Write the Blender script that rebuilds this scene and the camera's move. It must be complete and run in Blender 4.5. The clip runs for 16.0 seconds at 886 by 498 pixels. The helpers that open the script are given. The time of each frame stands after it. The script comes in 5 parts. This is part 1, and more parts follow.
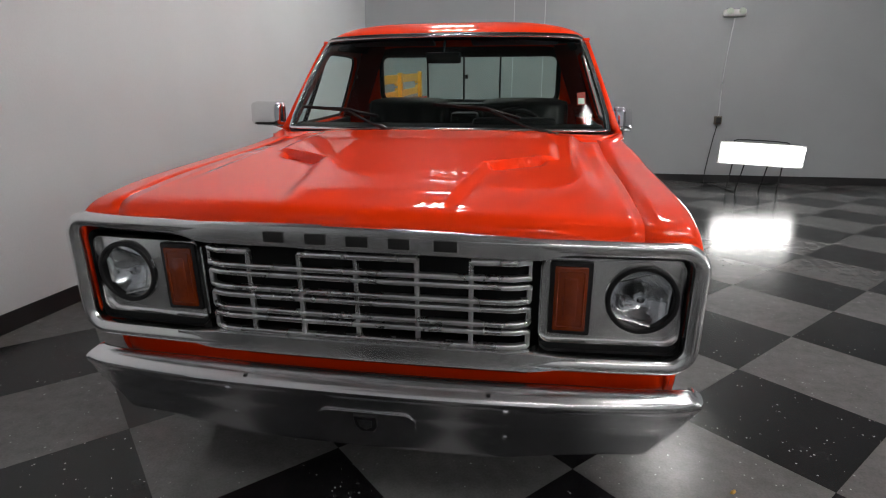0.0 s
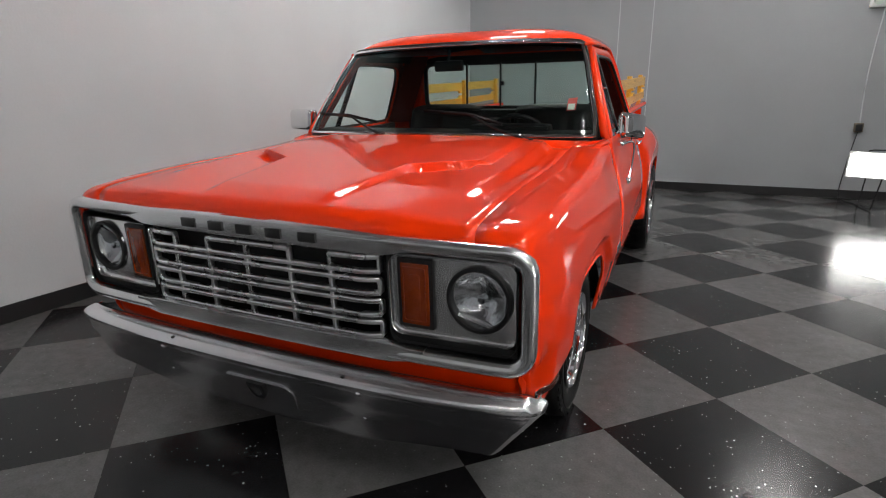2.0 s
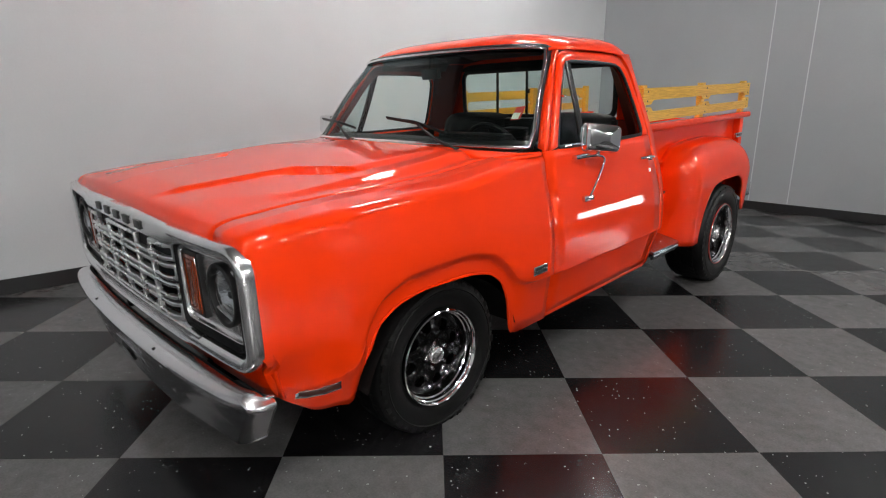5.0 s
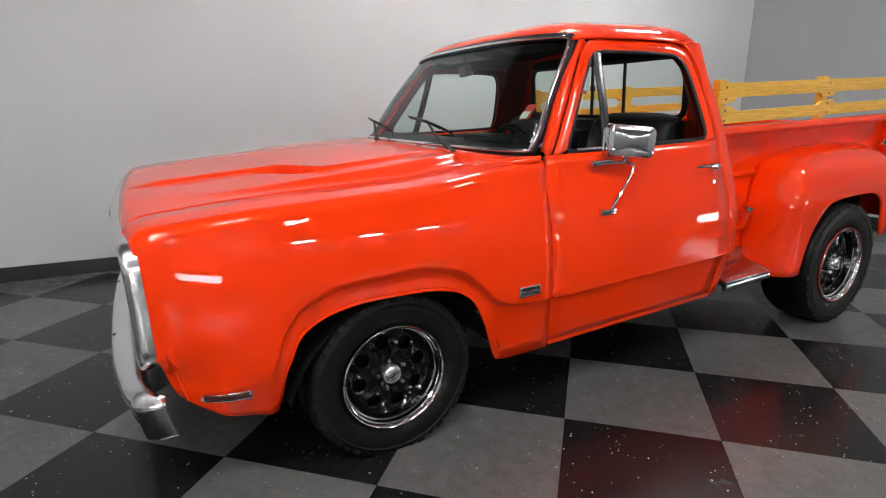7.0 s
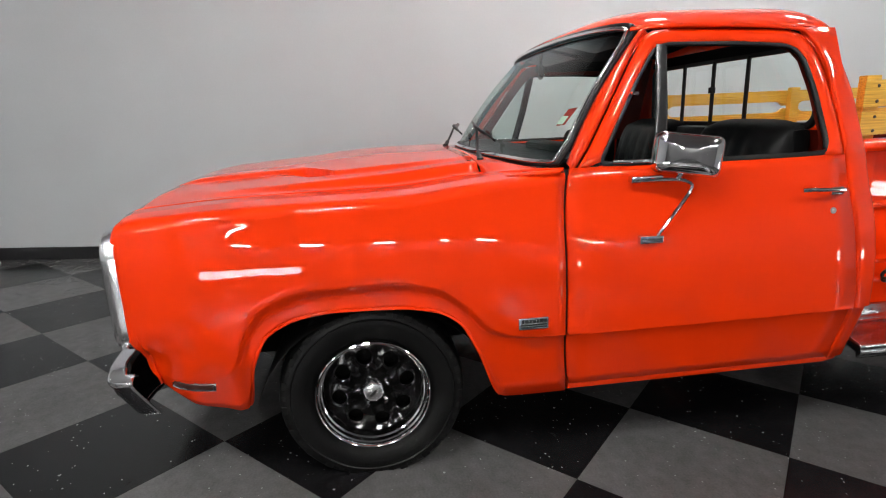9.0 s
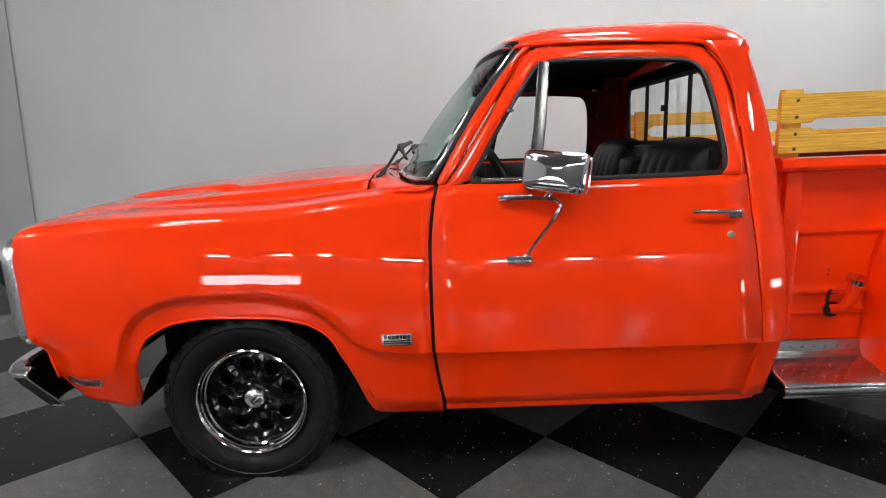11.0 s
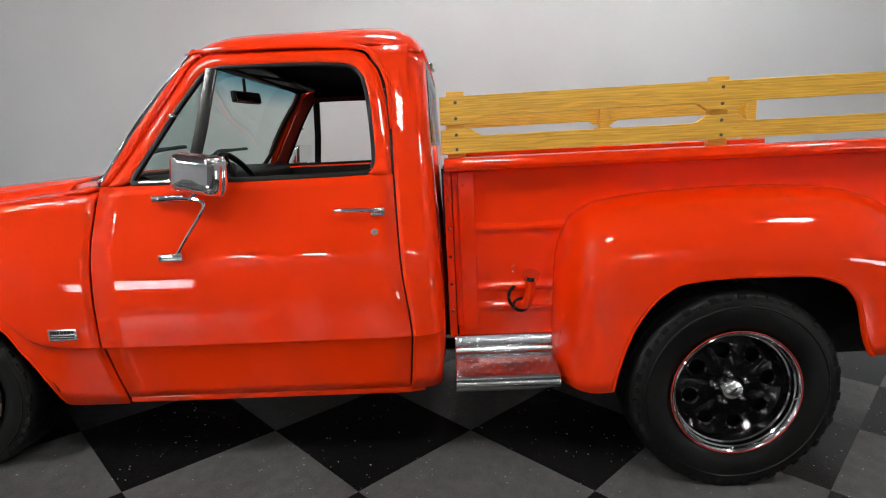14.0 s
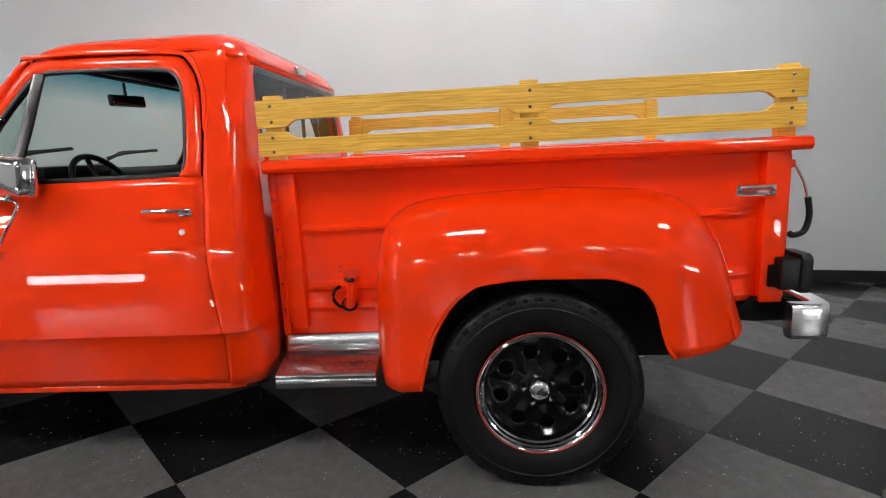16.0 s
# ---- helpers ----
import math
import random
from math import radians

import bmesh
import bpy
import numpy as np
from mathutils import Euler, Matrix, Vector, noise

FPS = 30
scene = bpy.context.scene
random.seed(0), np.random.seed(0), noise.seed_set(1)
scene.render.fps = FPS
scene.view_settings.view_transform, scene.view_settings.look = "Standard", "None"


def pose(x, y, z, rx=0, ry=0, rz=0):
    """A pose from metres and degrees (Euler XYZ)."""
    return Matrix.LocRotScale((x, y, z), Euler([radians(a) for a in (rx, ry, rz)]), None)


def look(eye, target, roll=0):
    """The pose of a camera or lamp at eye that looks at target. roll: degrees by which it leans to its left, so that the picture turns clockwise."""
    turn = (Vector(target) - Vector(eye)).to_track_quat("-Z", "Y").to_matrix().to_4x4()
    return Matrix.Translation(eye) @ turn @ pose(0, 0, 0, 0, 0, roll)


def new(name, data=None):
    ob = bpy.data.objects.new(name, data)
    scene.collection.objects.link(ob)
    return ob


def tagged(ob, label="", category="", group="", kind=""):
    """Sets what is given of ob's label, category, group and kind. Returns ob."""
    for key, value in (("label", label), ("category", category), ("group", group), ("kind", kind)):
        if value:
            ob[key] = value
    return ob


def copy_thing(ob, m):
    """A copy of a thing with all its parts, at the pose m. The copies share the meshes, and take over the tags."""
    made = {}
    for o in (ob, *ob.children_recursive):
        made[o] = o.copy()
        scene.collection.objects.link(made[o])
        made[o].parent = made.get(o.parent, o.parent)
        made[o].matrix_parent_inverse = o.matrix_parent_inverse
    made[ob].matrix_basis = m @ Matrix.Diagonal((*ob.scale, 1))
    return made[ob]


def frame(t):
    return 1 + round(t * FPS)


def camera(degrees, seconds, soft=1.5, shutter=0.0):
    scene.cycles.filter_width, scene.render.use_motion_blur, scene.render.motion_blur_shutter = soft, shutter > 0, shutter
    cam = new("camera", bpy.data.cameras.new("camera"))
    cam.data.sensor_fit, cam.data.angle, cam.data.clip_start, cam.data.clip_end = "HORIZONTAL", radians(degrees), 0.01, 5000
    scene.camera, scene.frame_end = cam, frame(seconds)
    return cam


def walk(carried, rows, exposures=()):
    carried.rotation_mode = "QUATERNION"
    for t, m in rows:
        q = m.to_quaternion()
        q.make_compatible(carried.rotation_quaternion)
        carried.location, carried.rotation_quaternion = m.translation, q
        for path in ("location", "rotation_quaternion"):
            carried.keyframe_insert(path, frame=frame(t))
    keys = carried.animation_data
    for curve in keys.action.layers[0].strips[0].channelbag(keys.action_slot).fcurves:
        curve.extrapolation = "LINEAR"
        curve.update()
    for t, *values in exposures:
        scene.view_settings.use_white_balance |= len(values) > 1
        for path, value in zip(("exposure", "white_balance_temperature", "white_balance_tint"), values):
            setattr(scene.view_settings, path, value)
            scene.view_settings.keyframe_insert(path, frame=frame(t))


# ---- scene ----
cam = camera(78.5, 16.0, soft=1.1)
PATH = [
    (0, (0.491, -2.274, 1.274), (0.189, -0.373, 0.731), 0.1),
    (0.5, (0.715, -2.256, 1.272), (0.28, -0.379, 0.739), -0.2),
    (1, (0.917, -2.235, 1.271), (0.329, -0.397, 0.749), -0.4),
    (1.5, (1.126, -2.199, 1.27), (0.431, -0.397, 0.75), -0.4),
    (2, (1.327, -2.152, 1.271), (0.525, -0.396, 0.752), -0.4),
    (2.5, (1.526, -2.076, 1.27), (0.644, -0.358, 0.753), -0.3),
    (3, (1.731, -1.976, 1.27), (0.744, -0.31, 0.77), -0.2),
    (3.5, (1.916, -1.865, 1.271), (0.84, -0.253, 0.774), -0.0),
    (4, (2.093, -1.734, 1.277), (0.91, -0.201, 0.778), 0.1),
    (6.5, (2.625, -0.903, 1.256), (1.012, 0.177, 0.774), 0.3),
    (7, (2.646, -0.73, 1.254), (0.948, 0.209, 0.769), 0.3),
    (7.5, (2.657, -0.548, 1.256), (0.878, 0.223, 0.764), 0.5),
    (8, (2.667, -0.373, 1.254), (0.825, 0.232, 0.763), 0.6),
    (10.5, (2.766, 0.527, 1.25), (0.808, 0.532, 0.842), 0.5),
    (11, (2.779, 0.701, 1.243), (0.818, 0.699, 0.85), 0.5),
    (11.5, (2.789, 0.903, 1.259), (0.831, 0.881, 0.854), 0.5),
    (12, (2.805, 1.104, 1.252), (0.845, 1.088, 0.854), 0.4),
    (12.5, (2.817, 1.305, 1.236), (0.853, 1.279, 0.858), 0.2),
    (13, (2.828, 1.518, 1.238), (0.865, 1.478, 0.861), 0.1),
    (13.5, (2.838, 1.729, 1.235), (0.873, 1.686, 0.866), -0.1),
    (14, (2.845, 1.926, 1.242), (0.881, 1.89, 0.863), -0.1),
    (14.5, (2.848, 2.117, 1.241), (0.885, 2.085, 0.861), -0.1),
    (15, (2.862, 2.307, 1.235), (0.897, 2.282, 0.862), -0.2),
    (15.5, (2.862, 2.497, 1.241), (0.897, 2.443, 0.869), -0.2),
    (16, (2.857, 2.681, 1.249), (0.895, 2.58, 0.872), -0.1),
]
walk(cam, [(t, look(eye, target, roll)) for t, eye, target, roll in PATH], exposures=[(0.0, -0.18), (3.5, -0.06), (7.0, 0.17), (8.5, 0.17), (11.0, 0.15), (14.5, 0.02), (16.0, 0.18)])

# ---- world and lamps ----
world = bpy.data.worlds.new("world")
scene.world = world
world.use_nodes = True
world.node_tree.nodes["Background"].inputs[0].default_value = (0.5, 0.52, 0.55, 1)
world.node_tree.nodes["Background"].inputs[1].default_value = 0.02
CEILING_GLOW = 110.0   # overhead fluorescent tubes
BANK_GLOW = 17.0     # floor-standing tube banks


# ---- materials ----
def nodes_of(name):
    m = bpy.data.materials.new(name)
    m.use_nodes = True
    return m, m.node_tree, m.node_tree.nodes["Principled BSDF"]


def mat(name, base, rough=0.5, metal=0.0, coat=0.0, vary=0.12, scale=6.0, fine=90.0, bump=0.0, rough_vary=0.08, spec=0.5, per_piece=0.0, coat_rough=0.03):
    """A surface with colour and gloss varied at a coarse and a fine scale, and fine relief."""
    m, tree, b = nodes_of(name)
    nodes, link = tree.nodes, tree.links.new
    tex = nodes.new("ShaderNodeTexCoord")
    big, small = nodes.new("ShaderNodeTexNoise"), nodes.new("ShaderNodeTexNoise")
    big.inputs["Scale"].default_value, small.inputs["Scale"].default_value = scale, fine
    big.inputs["Detail"].default_value, small.inputs["Detail"].default_value = 5, 4
    link(tex.outputs["Object"], big.inputs["Vector"])
    link(tex.outputs["Object"], small.inputs["Vector"])
    mix = nodes.new("ShaderNodeMath")
    mix.operation = "MULTIPLY_ADD"
    link(big.outputs["Fac"], mix.inputs[0])
    mix.inputs[1].default_value = 0.7
    half = nodes.new("ShaderNodeMath")
    half.operation = "MULTIPLY"
    half.inputs[1].default_value = 0.3
    link(small.outputs["Fac"], half.inputs[0])
    link(half.outputs[0], mix.inputs[2])
    value = mix.outputs[0]
    if per_piece:
        info = nodes.new("ShaderNodeObjectInfo")
        add = nodes.new("ShaderNodeMath")
        add.operation = "MULTIPLY_ADD"
        link(info.outputs["Random"], add.inputs[0])
        add.inputs[1].default_value = per_piece
        link(value, add.inputs[2])
        value = add.outputs[0]
    ramp = nodes.new("ShaderNodeValToRGB")
    lo, hi = ramp.color_ramp.elements
    lo.position, hi.position = 0.3, 0.72 + per_piece
    lo.color = (*[c * (1 - vary) for c in base], 1)
    hi.color = (*[min(1, c * (1 + vary)) for c in base], 1)
    link(value, ramp.inputs[0])
    link(ramp.outputs[0], b.inputs["Base Color"])
    rmap = nodes.new("ShaderNodeMapRange")
    rmap.inputs["To Min"].default_value, rmap.inputs["To Max"].default_value = max(0.01, rough * (1 - rough_vary)), rough * (1 + rough_vary)
    link(big.outputs["Fac"], rmap.inputs["Value"])
    link(rmap.outputs[0], b.inputs["Roughness"])
    b.inputs["Metallic"].default_value = metal
    b.inputs["Coat Weight"].default_value, b.inputs["Coat Roughness"].default_value = coat, coat_rough
    b.inputs["Specular IOR Level"].default_value = spec
    if bump:
        bp = nodes.new("ShaderNodeBump")
        bp.inputs["Strength"].default_value, bp.inputs["Distance"].default_value = 1.0, bump
        link(small.outputs["Fac"], bp.inputs["Height"])
        link(bp.outputs[0], b.inputs["Normal"])
    return m


def glow(name, colour, strength):
    m, tree, b = nodes_of(name)
    b.inputs["Base Color"].default_value = (0.9, 0.9, 0.9, 1)
    b.inputs["Emission Color"].default_value = (*colour, 1)
    b.inputs["Emission Strength"].default_value = strength
    return m


def glass(name, tint, gloss=1.0, band=None):
    """A thin pane: tinted straight-through light, with a mirror share by Fresnel. band: the tint of a sun strip along the top."""
    m, tree, b = nodes_of(name)
    nodes, link = tree.nodes, tree.links.new
    nodes.remove(b)
    clear, shine, fres, mix = nodes.new("ShaderNodeBsdfTransparent"), nodes.new("ShaderNodeBsdfGlossy"), nodes.new("ShaderNodeLayerWeight"), nodes.new("ShaderNodeMixShader")
    power, share = nodes.new("ShaderNodeMath"), nodes.new("ShaderNodeMath")
    power.operation, share.operation = "POWER", "MULTIPLY_ADD"
    power.inputs[1].default_value = 4.0
    share.inputs[1].default_value, share.inputs[2].default_value = 0.6 * gloss, 0.04 * gloss
    clear.inputs[0].default_value = (*tint, 1)
    if band:
        tex, axis, fade, mixed = nodes.new("ShaderNodeTexCoord"), nodes.new("ShaderNodeSeparateXYZ"), nodes.new("ShaderNodeMapRange"), nodes.new("ShaderNodeMix")
        mixed.data_type = "RGBA"
        link(tex.outputs["Object"], axis.inputs[0])
        link(axis.outputs["Z"], fade.inputs["Value"])
        fade.inputs["From Min"].default_value, fade.inputs["From Max"].default_value = 1.42, 1.53
        link(fade.outputs[0], mixed.inputs["Factor"])
        mixed.inputs["A"].default_value, mixed.inputs["B"].default_value = (*tint, 1), (*band, 1)
        link(mixed.outputs["Result"], clear.inputs[0])
    shine.inputs["Roughness"].default_value = 0.02
    fres.inputs["Blend"].default_value = 0.5
    link(fres.outputs["Facing"], power.inputs[0])
    link(power.outputs[0], share.inputs[0])
    link(share.outputs[0], mix.inputs[0])
    link(clear.outputs[0], mix.inputs[1])
    link(shine.outputs[0], mix.inputs[2])
    link(mix.outputs[0], nodes["Material Output"].inputs["Surface"])
    return m


def floor_tile(name, base, fleck, gloss, spec):
    """Vinyl tile: cloudy mottling at two scales, a haze of scuffs, scattered pale flecks and uneven polish."""
    m, tree, b = nodes_of(name)
    nodes, link = tree.nodes, tree.links.new
    geo, info = nodes.new("ShaderNodeNewGeometry"), nodes.new("ShaderNodeObjectInfo")

    def cloud(scale, detail, rough=0.55):
        n = nodes.new("ShaderNodeTexNoise")
        n.inputs["Scale"].default_value, n.inputs["Detail"].default_value, n.inputs["Roughness"].default_value = scale, detail, rough
        link(geo.outputs["Position"], n.inputs["Vector"])
        return n.outputs["Fac"]

    def math_node(kind, a, c, d=None):
        n = nodes.new("ShaderNodeMath")
        n.operation = kind
        for k, v in enumerate((a, c, d)):
            if isinstance(v, (int, float)):
                n.inputs[k].default_value = v
            elif v is not None:
                link(v, n.inputs[k])
        return n.outputs[0]

    big, mid, grain, wear = cloud(2.2, 4), cloud(17.0, 5, 0.65), cloud(120.0, 3), cloud(7.0, 6, 0.7)
    value = math_node("MULTIPLY_ADD", mid, 0.55, math_node("MULTIPLY_ADD", grain, 0.45, math_node("MULTIPLY", big, 0.35)))
    value = math_node("MULTIPLY_ADD", info.outputs["Random"], 0.10, value)
    ramp = nodes.new("ShaderNodeValToRGB")
    lo, hi = ramp.color_ramp.elements
    lo.position, hi.position = 0.52, 0.94
    lo.color = (*[c * k for c, k in zip(base, (0.70, 0.71, 0.70))], 1)
    hi.color = (*[c * k for c, k in zip(base, (1.32, 1.31, 1.33))], 1)
    link(value, ramp.inputs[0])
    # flecks of two sizes, in loose clusters
    def flecks(scale, size, where, least):
        cells = nodes.new("ShaderNodeTexVoronoi")
        cells.inputs["Scale"].default_value = scale
        link(geo.outputs["Position"], cells.inputs["Vector"])
        split = nodes.new("ShaderNodeSeparateColor")
        link(cells.outputs["Color"], split.inputs[0])
        near = math_node("LESS_THAN", cells.outputs["Distance"], math_node("MULTIPLY", split.outputs[0], size))
        return math_node("MULTIPLY", near, math_node("GREATER_THAN", where, least))

    marks = math_node("MAXIMUM", flecks(46.0, 0.16, wear, 0.51), flecks(24.0, 0.12, mid, 0.54))
    scuff = nodes.new("ShaderNodeMapRange")
    scuff.inputs["From Min"].default_value, scuff.inputs["From Max"].default_value, scuff.inputs["To Max"].default_value = 0.60, 0.78, 0.07
    link(wear, scuff.inputs["Value"])
    mix = nodes.new("ShaderNodeMixRGB")
    link(math_node("MAXIMUM", marks, scuff.outputs[0]), mix.inputs[0])
    link(ramp.outputs[0], mix.inputs[1])
    mix.inputs[2].default_value = (*fleck, 1)
    link(mix.outputs[0], b.inputs["Base Color"])
    rmap = nodes.new("ShaderNodeMapRange")
    rmap.inputs["From Min"].default_value, rmap.inputs["From Max"].default_value = 0.3, 0.7
    rmap.inputs["To Min"].default_value, rmap.inputs["To Max"].default_value = gloss * 0.8, gloss * 1.3
    link(wear, rmap.inputs["Value"])
    link(rmap.outputs[0], b.inputs["Roughness"])
    b.inputs["Specular IOR Level"].default_value = spec
    bp = nodes.new("ShaderNodeBump")
    bp.inputs["Strength"].default_value, bp.inputs["Distance"].default_value = 0.12, 0.0006
    link(grain, bp.inputs["Height"])
    link(bp.outputs[0], b.inputs["Normal"])
    return m


def wood_mat(name, base):
    m, tree, b = nodes_of(name)
    nodes, link = tree.nodes, tree.links.new
    tex, mp = nodes.new("ShaderNodeTexCoord"), nodes.new("ShaderNodeMapping")
    mp.inputs["Scale"].default_value = (14, 0.8, 14)
    link(tex.outputs["Object"], mp.inputs["Vector"])
    n = nodes.new("ShaderNodeTexNoise")
    n.inputs["Scale"].default_value, n.inputs["Detail"].default_value, n.inputs["Distortion"].default_value = 6.0, 8, 1.4
    link(mp.outputs[0], n.inputs["Vector"])
    w = nodes.new("ShaderNodeTexWave")
    w.wave_type, w.bands_direction = "BANDS", "Z"
    w.inputs["Scale"].default_value, w.inputs["Distortion"].default_value, w.inputs["Detail"].default_value = 2.2, 9.0, 4.0
    link(mp.outputs[0], w.inputs["Vector"])
    add = nodes.new("ShaderNodeMath")
    add.operation = "MULTIPLY_ADD"
    link(w.outputs["Fac"], add.inputs[0])
    add.inputs[1].default_value = 0.14
    link(n.outputs["Fac"], add.inputs[2])
    ramp = nodes.new("ShaderNodeValToRGB")
    lo, hi = ramp.color_ramp.elements
    lo.position, hi.position = 0.38, 0.74
    lo.color, hi.color = (*[c * v for c, v in zip(base, (0.80, 0.72, 0.6))], 1), (*[min(1, c * 1.15) for c in base], 1)
    link(add.outputs[0], ramp.inputs[0])
    link(ramp.outputs[0], b.inputs["Base Color"])
    b.inputs["Roughness"].default_value = 0.38
    b.inputs["Coat Weight"].default_value, b.inputs["Coat Roughness"].default_value = 0.35, 0.15
    bp = nodes.new("ShaderNodeBump")
    bp.inputs["Strength"].default_value, bp.inputs["Distance"].default_value = 0.3, 0.001
    link(add.outputs[0], bp.inputs["Height"])
    link(bp.outputs[0], b.inputs["Normal"])
    return m


RED = mat("red_paint", (0.92, 0.039, 0.0010), 0.5, 0, 0.85, 0.04, 2.5, 240, 0, 0.1, 0.05, 0.0, 0.012)
# body red darkened: the shade inside cab and bed is put into the colour
RED_SHADED = mat("red_paint_shaded", (0.10, 0.006, 0.002), 0.5, 0, 0.0, 0.12, 4, 80, 0, 0.08, 0.2)
CHROME = mat("chrome", (0.78, 0.78, 0.79), 0.07, 1.0, 0, 0.06, 9, 120, 0, 0.7)
BUMPER_CHROME = mat("bumper_chrome", (0.86, 0.86, 0.88), 0.24, 1.0, 0, 0.08, 3, 160, 0, 0.12)
DULL_ALUMINIUM = mat("dark_vent_frame", (0.012, 0.012, 0.0125), 0.2, 0.0, 0, 0.1, 8, 150)
ALUMINIUM = mat("anodised_aluminium", (0.90, 0.90, 0.91), 0.24, 1.0, 0, 0.1, 5, 200, 0, 0.35)
SATIN = mat("satin_grille", (0.90, 0.90, 0.92), 0.28, 1.0, 0, 0.1, 9, 150, 0, 0.3)
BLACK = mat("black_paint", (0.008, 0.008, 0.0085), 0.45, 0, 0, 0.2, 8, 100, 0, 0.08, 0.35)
WHEEL_BLACK = mat("gloss_black_wheel", (0.003, 0.003, 0.003), 0.12, 0, 0.0, 0.2, 8, 100, 0, 0.08, 0.26)
RUBBER = mat("tyre_rubber", (0.0045, 0.0045, 0.0045), 0.42, 0, 0, 0.35, 7, 160, 0.0006, 0.2, 0.2)
GASKET = mat("black_rubber_trim", (0.006, 0.006, 0.0065), 0.4, 0, 0, 0.15, 10, 120, 0, 0.08, 0.28)
VINYL = mat("black_vinyl", (0.006, 0.006, 0.0062), 0.45, 0, 0, 0.25, 9, 260, 0.0006, 0.08, 0.2)
HEADLINER = mat("dark_headliner", (0.006, 0.006, 0.0065), 0.9, 0, 0, 0.2, 9, 200, 0.0006, 0.08, 0.08)
UNDER = mat("dark_undercoat", (0.004, 0.0039, 0.0038), 0.8, 0, 0, 0.3, 9, 60, 0.002, 0.08, 0.15)
AMBER = mat("amber_lens", (0.22, 0.028, 0.002), 0.18, 0, 0.8, 0.18, 30, 90)
AMBER.node_tree.nodes["Principled BSDF"].inputs["Transmission Weight"].default_value = 0.15
MARKER_LENS = mat("dark_marker_lens", (0.06, 0.018, 0.012), 0.25, 0, 0.4, 0.15, 20, 80)
RED_LENS = mat("red_lens", (0.22, 0.03, 0.02), 0.2, 0, 0.7, 0.15, 20, 80)
LAMP_GLASS = glass("headlamp_glass", (0.86, 0.88, 0.9))
REFLECTOR = mat("lamp_reflector", (0.8, 0.8, 0.81), 0.12, 1.0, 0, 0.15, 30, 26, 0.004)
WINDSCREEN = glass("tinted_windscreen", (0.74, 0.86, 0.82), 1.0, (0.12, 0.38, 0.46))
CLEAR = glass("window_glass", (0.80, 0.87, 0.85))
MIRROR = mat("mirror_glass", (0.85, 0.85, 0.86), 0.02, 1.0, 0, 0.02)
WOOD = wood_mat("varnished_oak", (0.76, 0.44, 0.052))
STEEL = mat("bolt_steel", (0.16, 0.14, 0.11), 0.4, 1.0)
TREAD_PLATE = mat("polished_tread_plate", (0.46, 0.46, 0.47), 0.22, 1.0, 0, 0.1, 8, 120, 0.0004)
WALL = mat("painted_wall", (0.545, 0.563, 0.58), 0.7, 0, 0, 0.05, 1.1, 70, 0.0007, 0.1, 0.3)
# back wall: the weaker light falling there is put into a darker colour
BACK_WALL_DIM = mat("back_wall_darkened", (0.345, 0.36, 0.373), 0.7, 0, 0, 0.05, 1.1, 70, 0.0007, 0.1, 0.3)
PANEL = mat("painted_panel", (0.55, 0.57, 0.59), 0.65, 0, 0, 0.05, 1.3, 60, 0.0006)
BASE = mat("black_baseboard", (0.012, 0.012, 0.013), 0.45, 0, 0, 0.2, 6, 60)
# unseen right wall: a dim far room is put into its darkened colour
DIM_WALL = mat("dimmed_wall", (0.13, 0.13, 0.135), 0.75, 0, 0, 0.08, 1.3, 40)
CEIL = mat("ceiling_paint", (0.20, 0.20, 0.205), 0.8, 0, 0, 0.08, 2, 40)
GREY_TILE = floor_tile("grey_vinyl_tile", (0.102, 0.100, 0.100), (0.30, 0.32, 0.31), 0.21, 0.34)
DARK_TILE = floor_tile("black_vinyl_tile", (0.0095, 0.0092, 0.010), (0.46, 0.48, 0.47), 0.21, 0.28)
SLAB = mat("floor_joint", (0.03, 0.03, 0.03), 0.8)
TUBE = glow("fluorescent_tube", (1.0, 0.985, 0.96), CEILING_GLOW)
BANK_TUBE = glow("bank_tube", (1.0, 0.99, 0.97), BANK_GLOW)
WHITE_METAL = mat("white_enamel", (0.75, 0.75, 0.74), 0.4, 0, 0, 0.05)
OCHRE = mat("dry_leaf", (0.45, 0.25, 0.05), 0.8)
STICKER_RED = mat("sticker_red", (0.5, 0.04, 0.03), 0.5)
STICKER_WHITE = mat("sticker_pale", (0.6, 0.68, 0.6), 0.5)
BLACK_INK = mat("black_lettering", (0.015, 0.015, 0.015), 0.4)


# ---- mesh helpers ----
def part(name, bm, material, parent=None, label="", bevel=0.0, solid=0.0, smooth=True, mirror=False, sharp=38, segments=2):
    """Links a bmesh as one mesh object, under a thing or a part."""
    if mirror:
        for v in bm.verts:
            v.co.x = -v.co.x
    bmesh.ops.remove_doubles(bm, verts=bm.verts, dist=1e-5)
    bmesh.ops.recalc_face_normals(bm, faces=bm.faces)
    me = bpy.data.meshes.new(name)
    bm.to_mesh(me)
    bm.free()
    me.materials.append(material)
    for p in me.polygons:
        p.use_smooth = smooth
    if smooth:
        me.set_sharp_from_angle(angle=radians(sharp))
    ob = new(name, me)
    if parent:
        ob.parent = parent
    if label:
        ob["label"] = label
    if solid:
        s = ob.modifiers.new("thickness", "SOLIDIFY")
        s.thickness, s.offset = solid, -1
    if bevel:
        b = ob.modifiers.new("edges", "BEVEL")
        b.width, b.segments, b.limit_method, b.angle_limit = bevel, segments, "ANGLE", radians(35)
    return ob


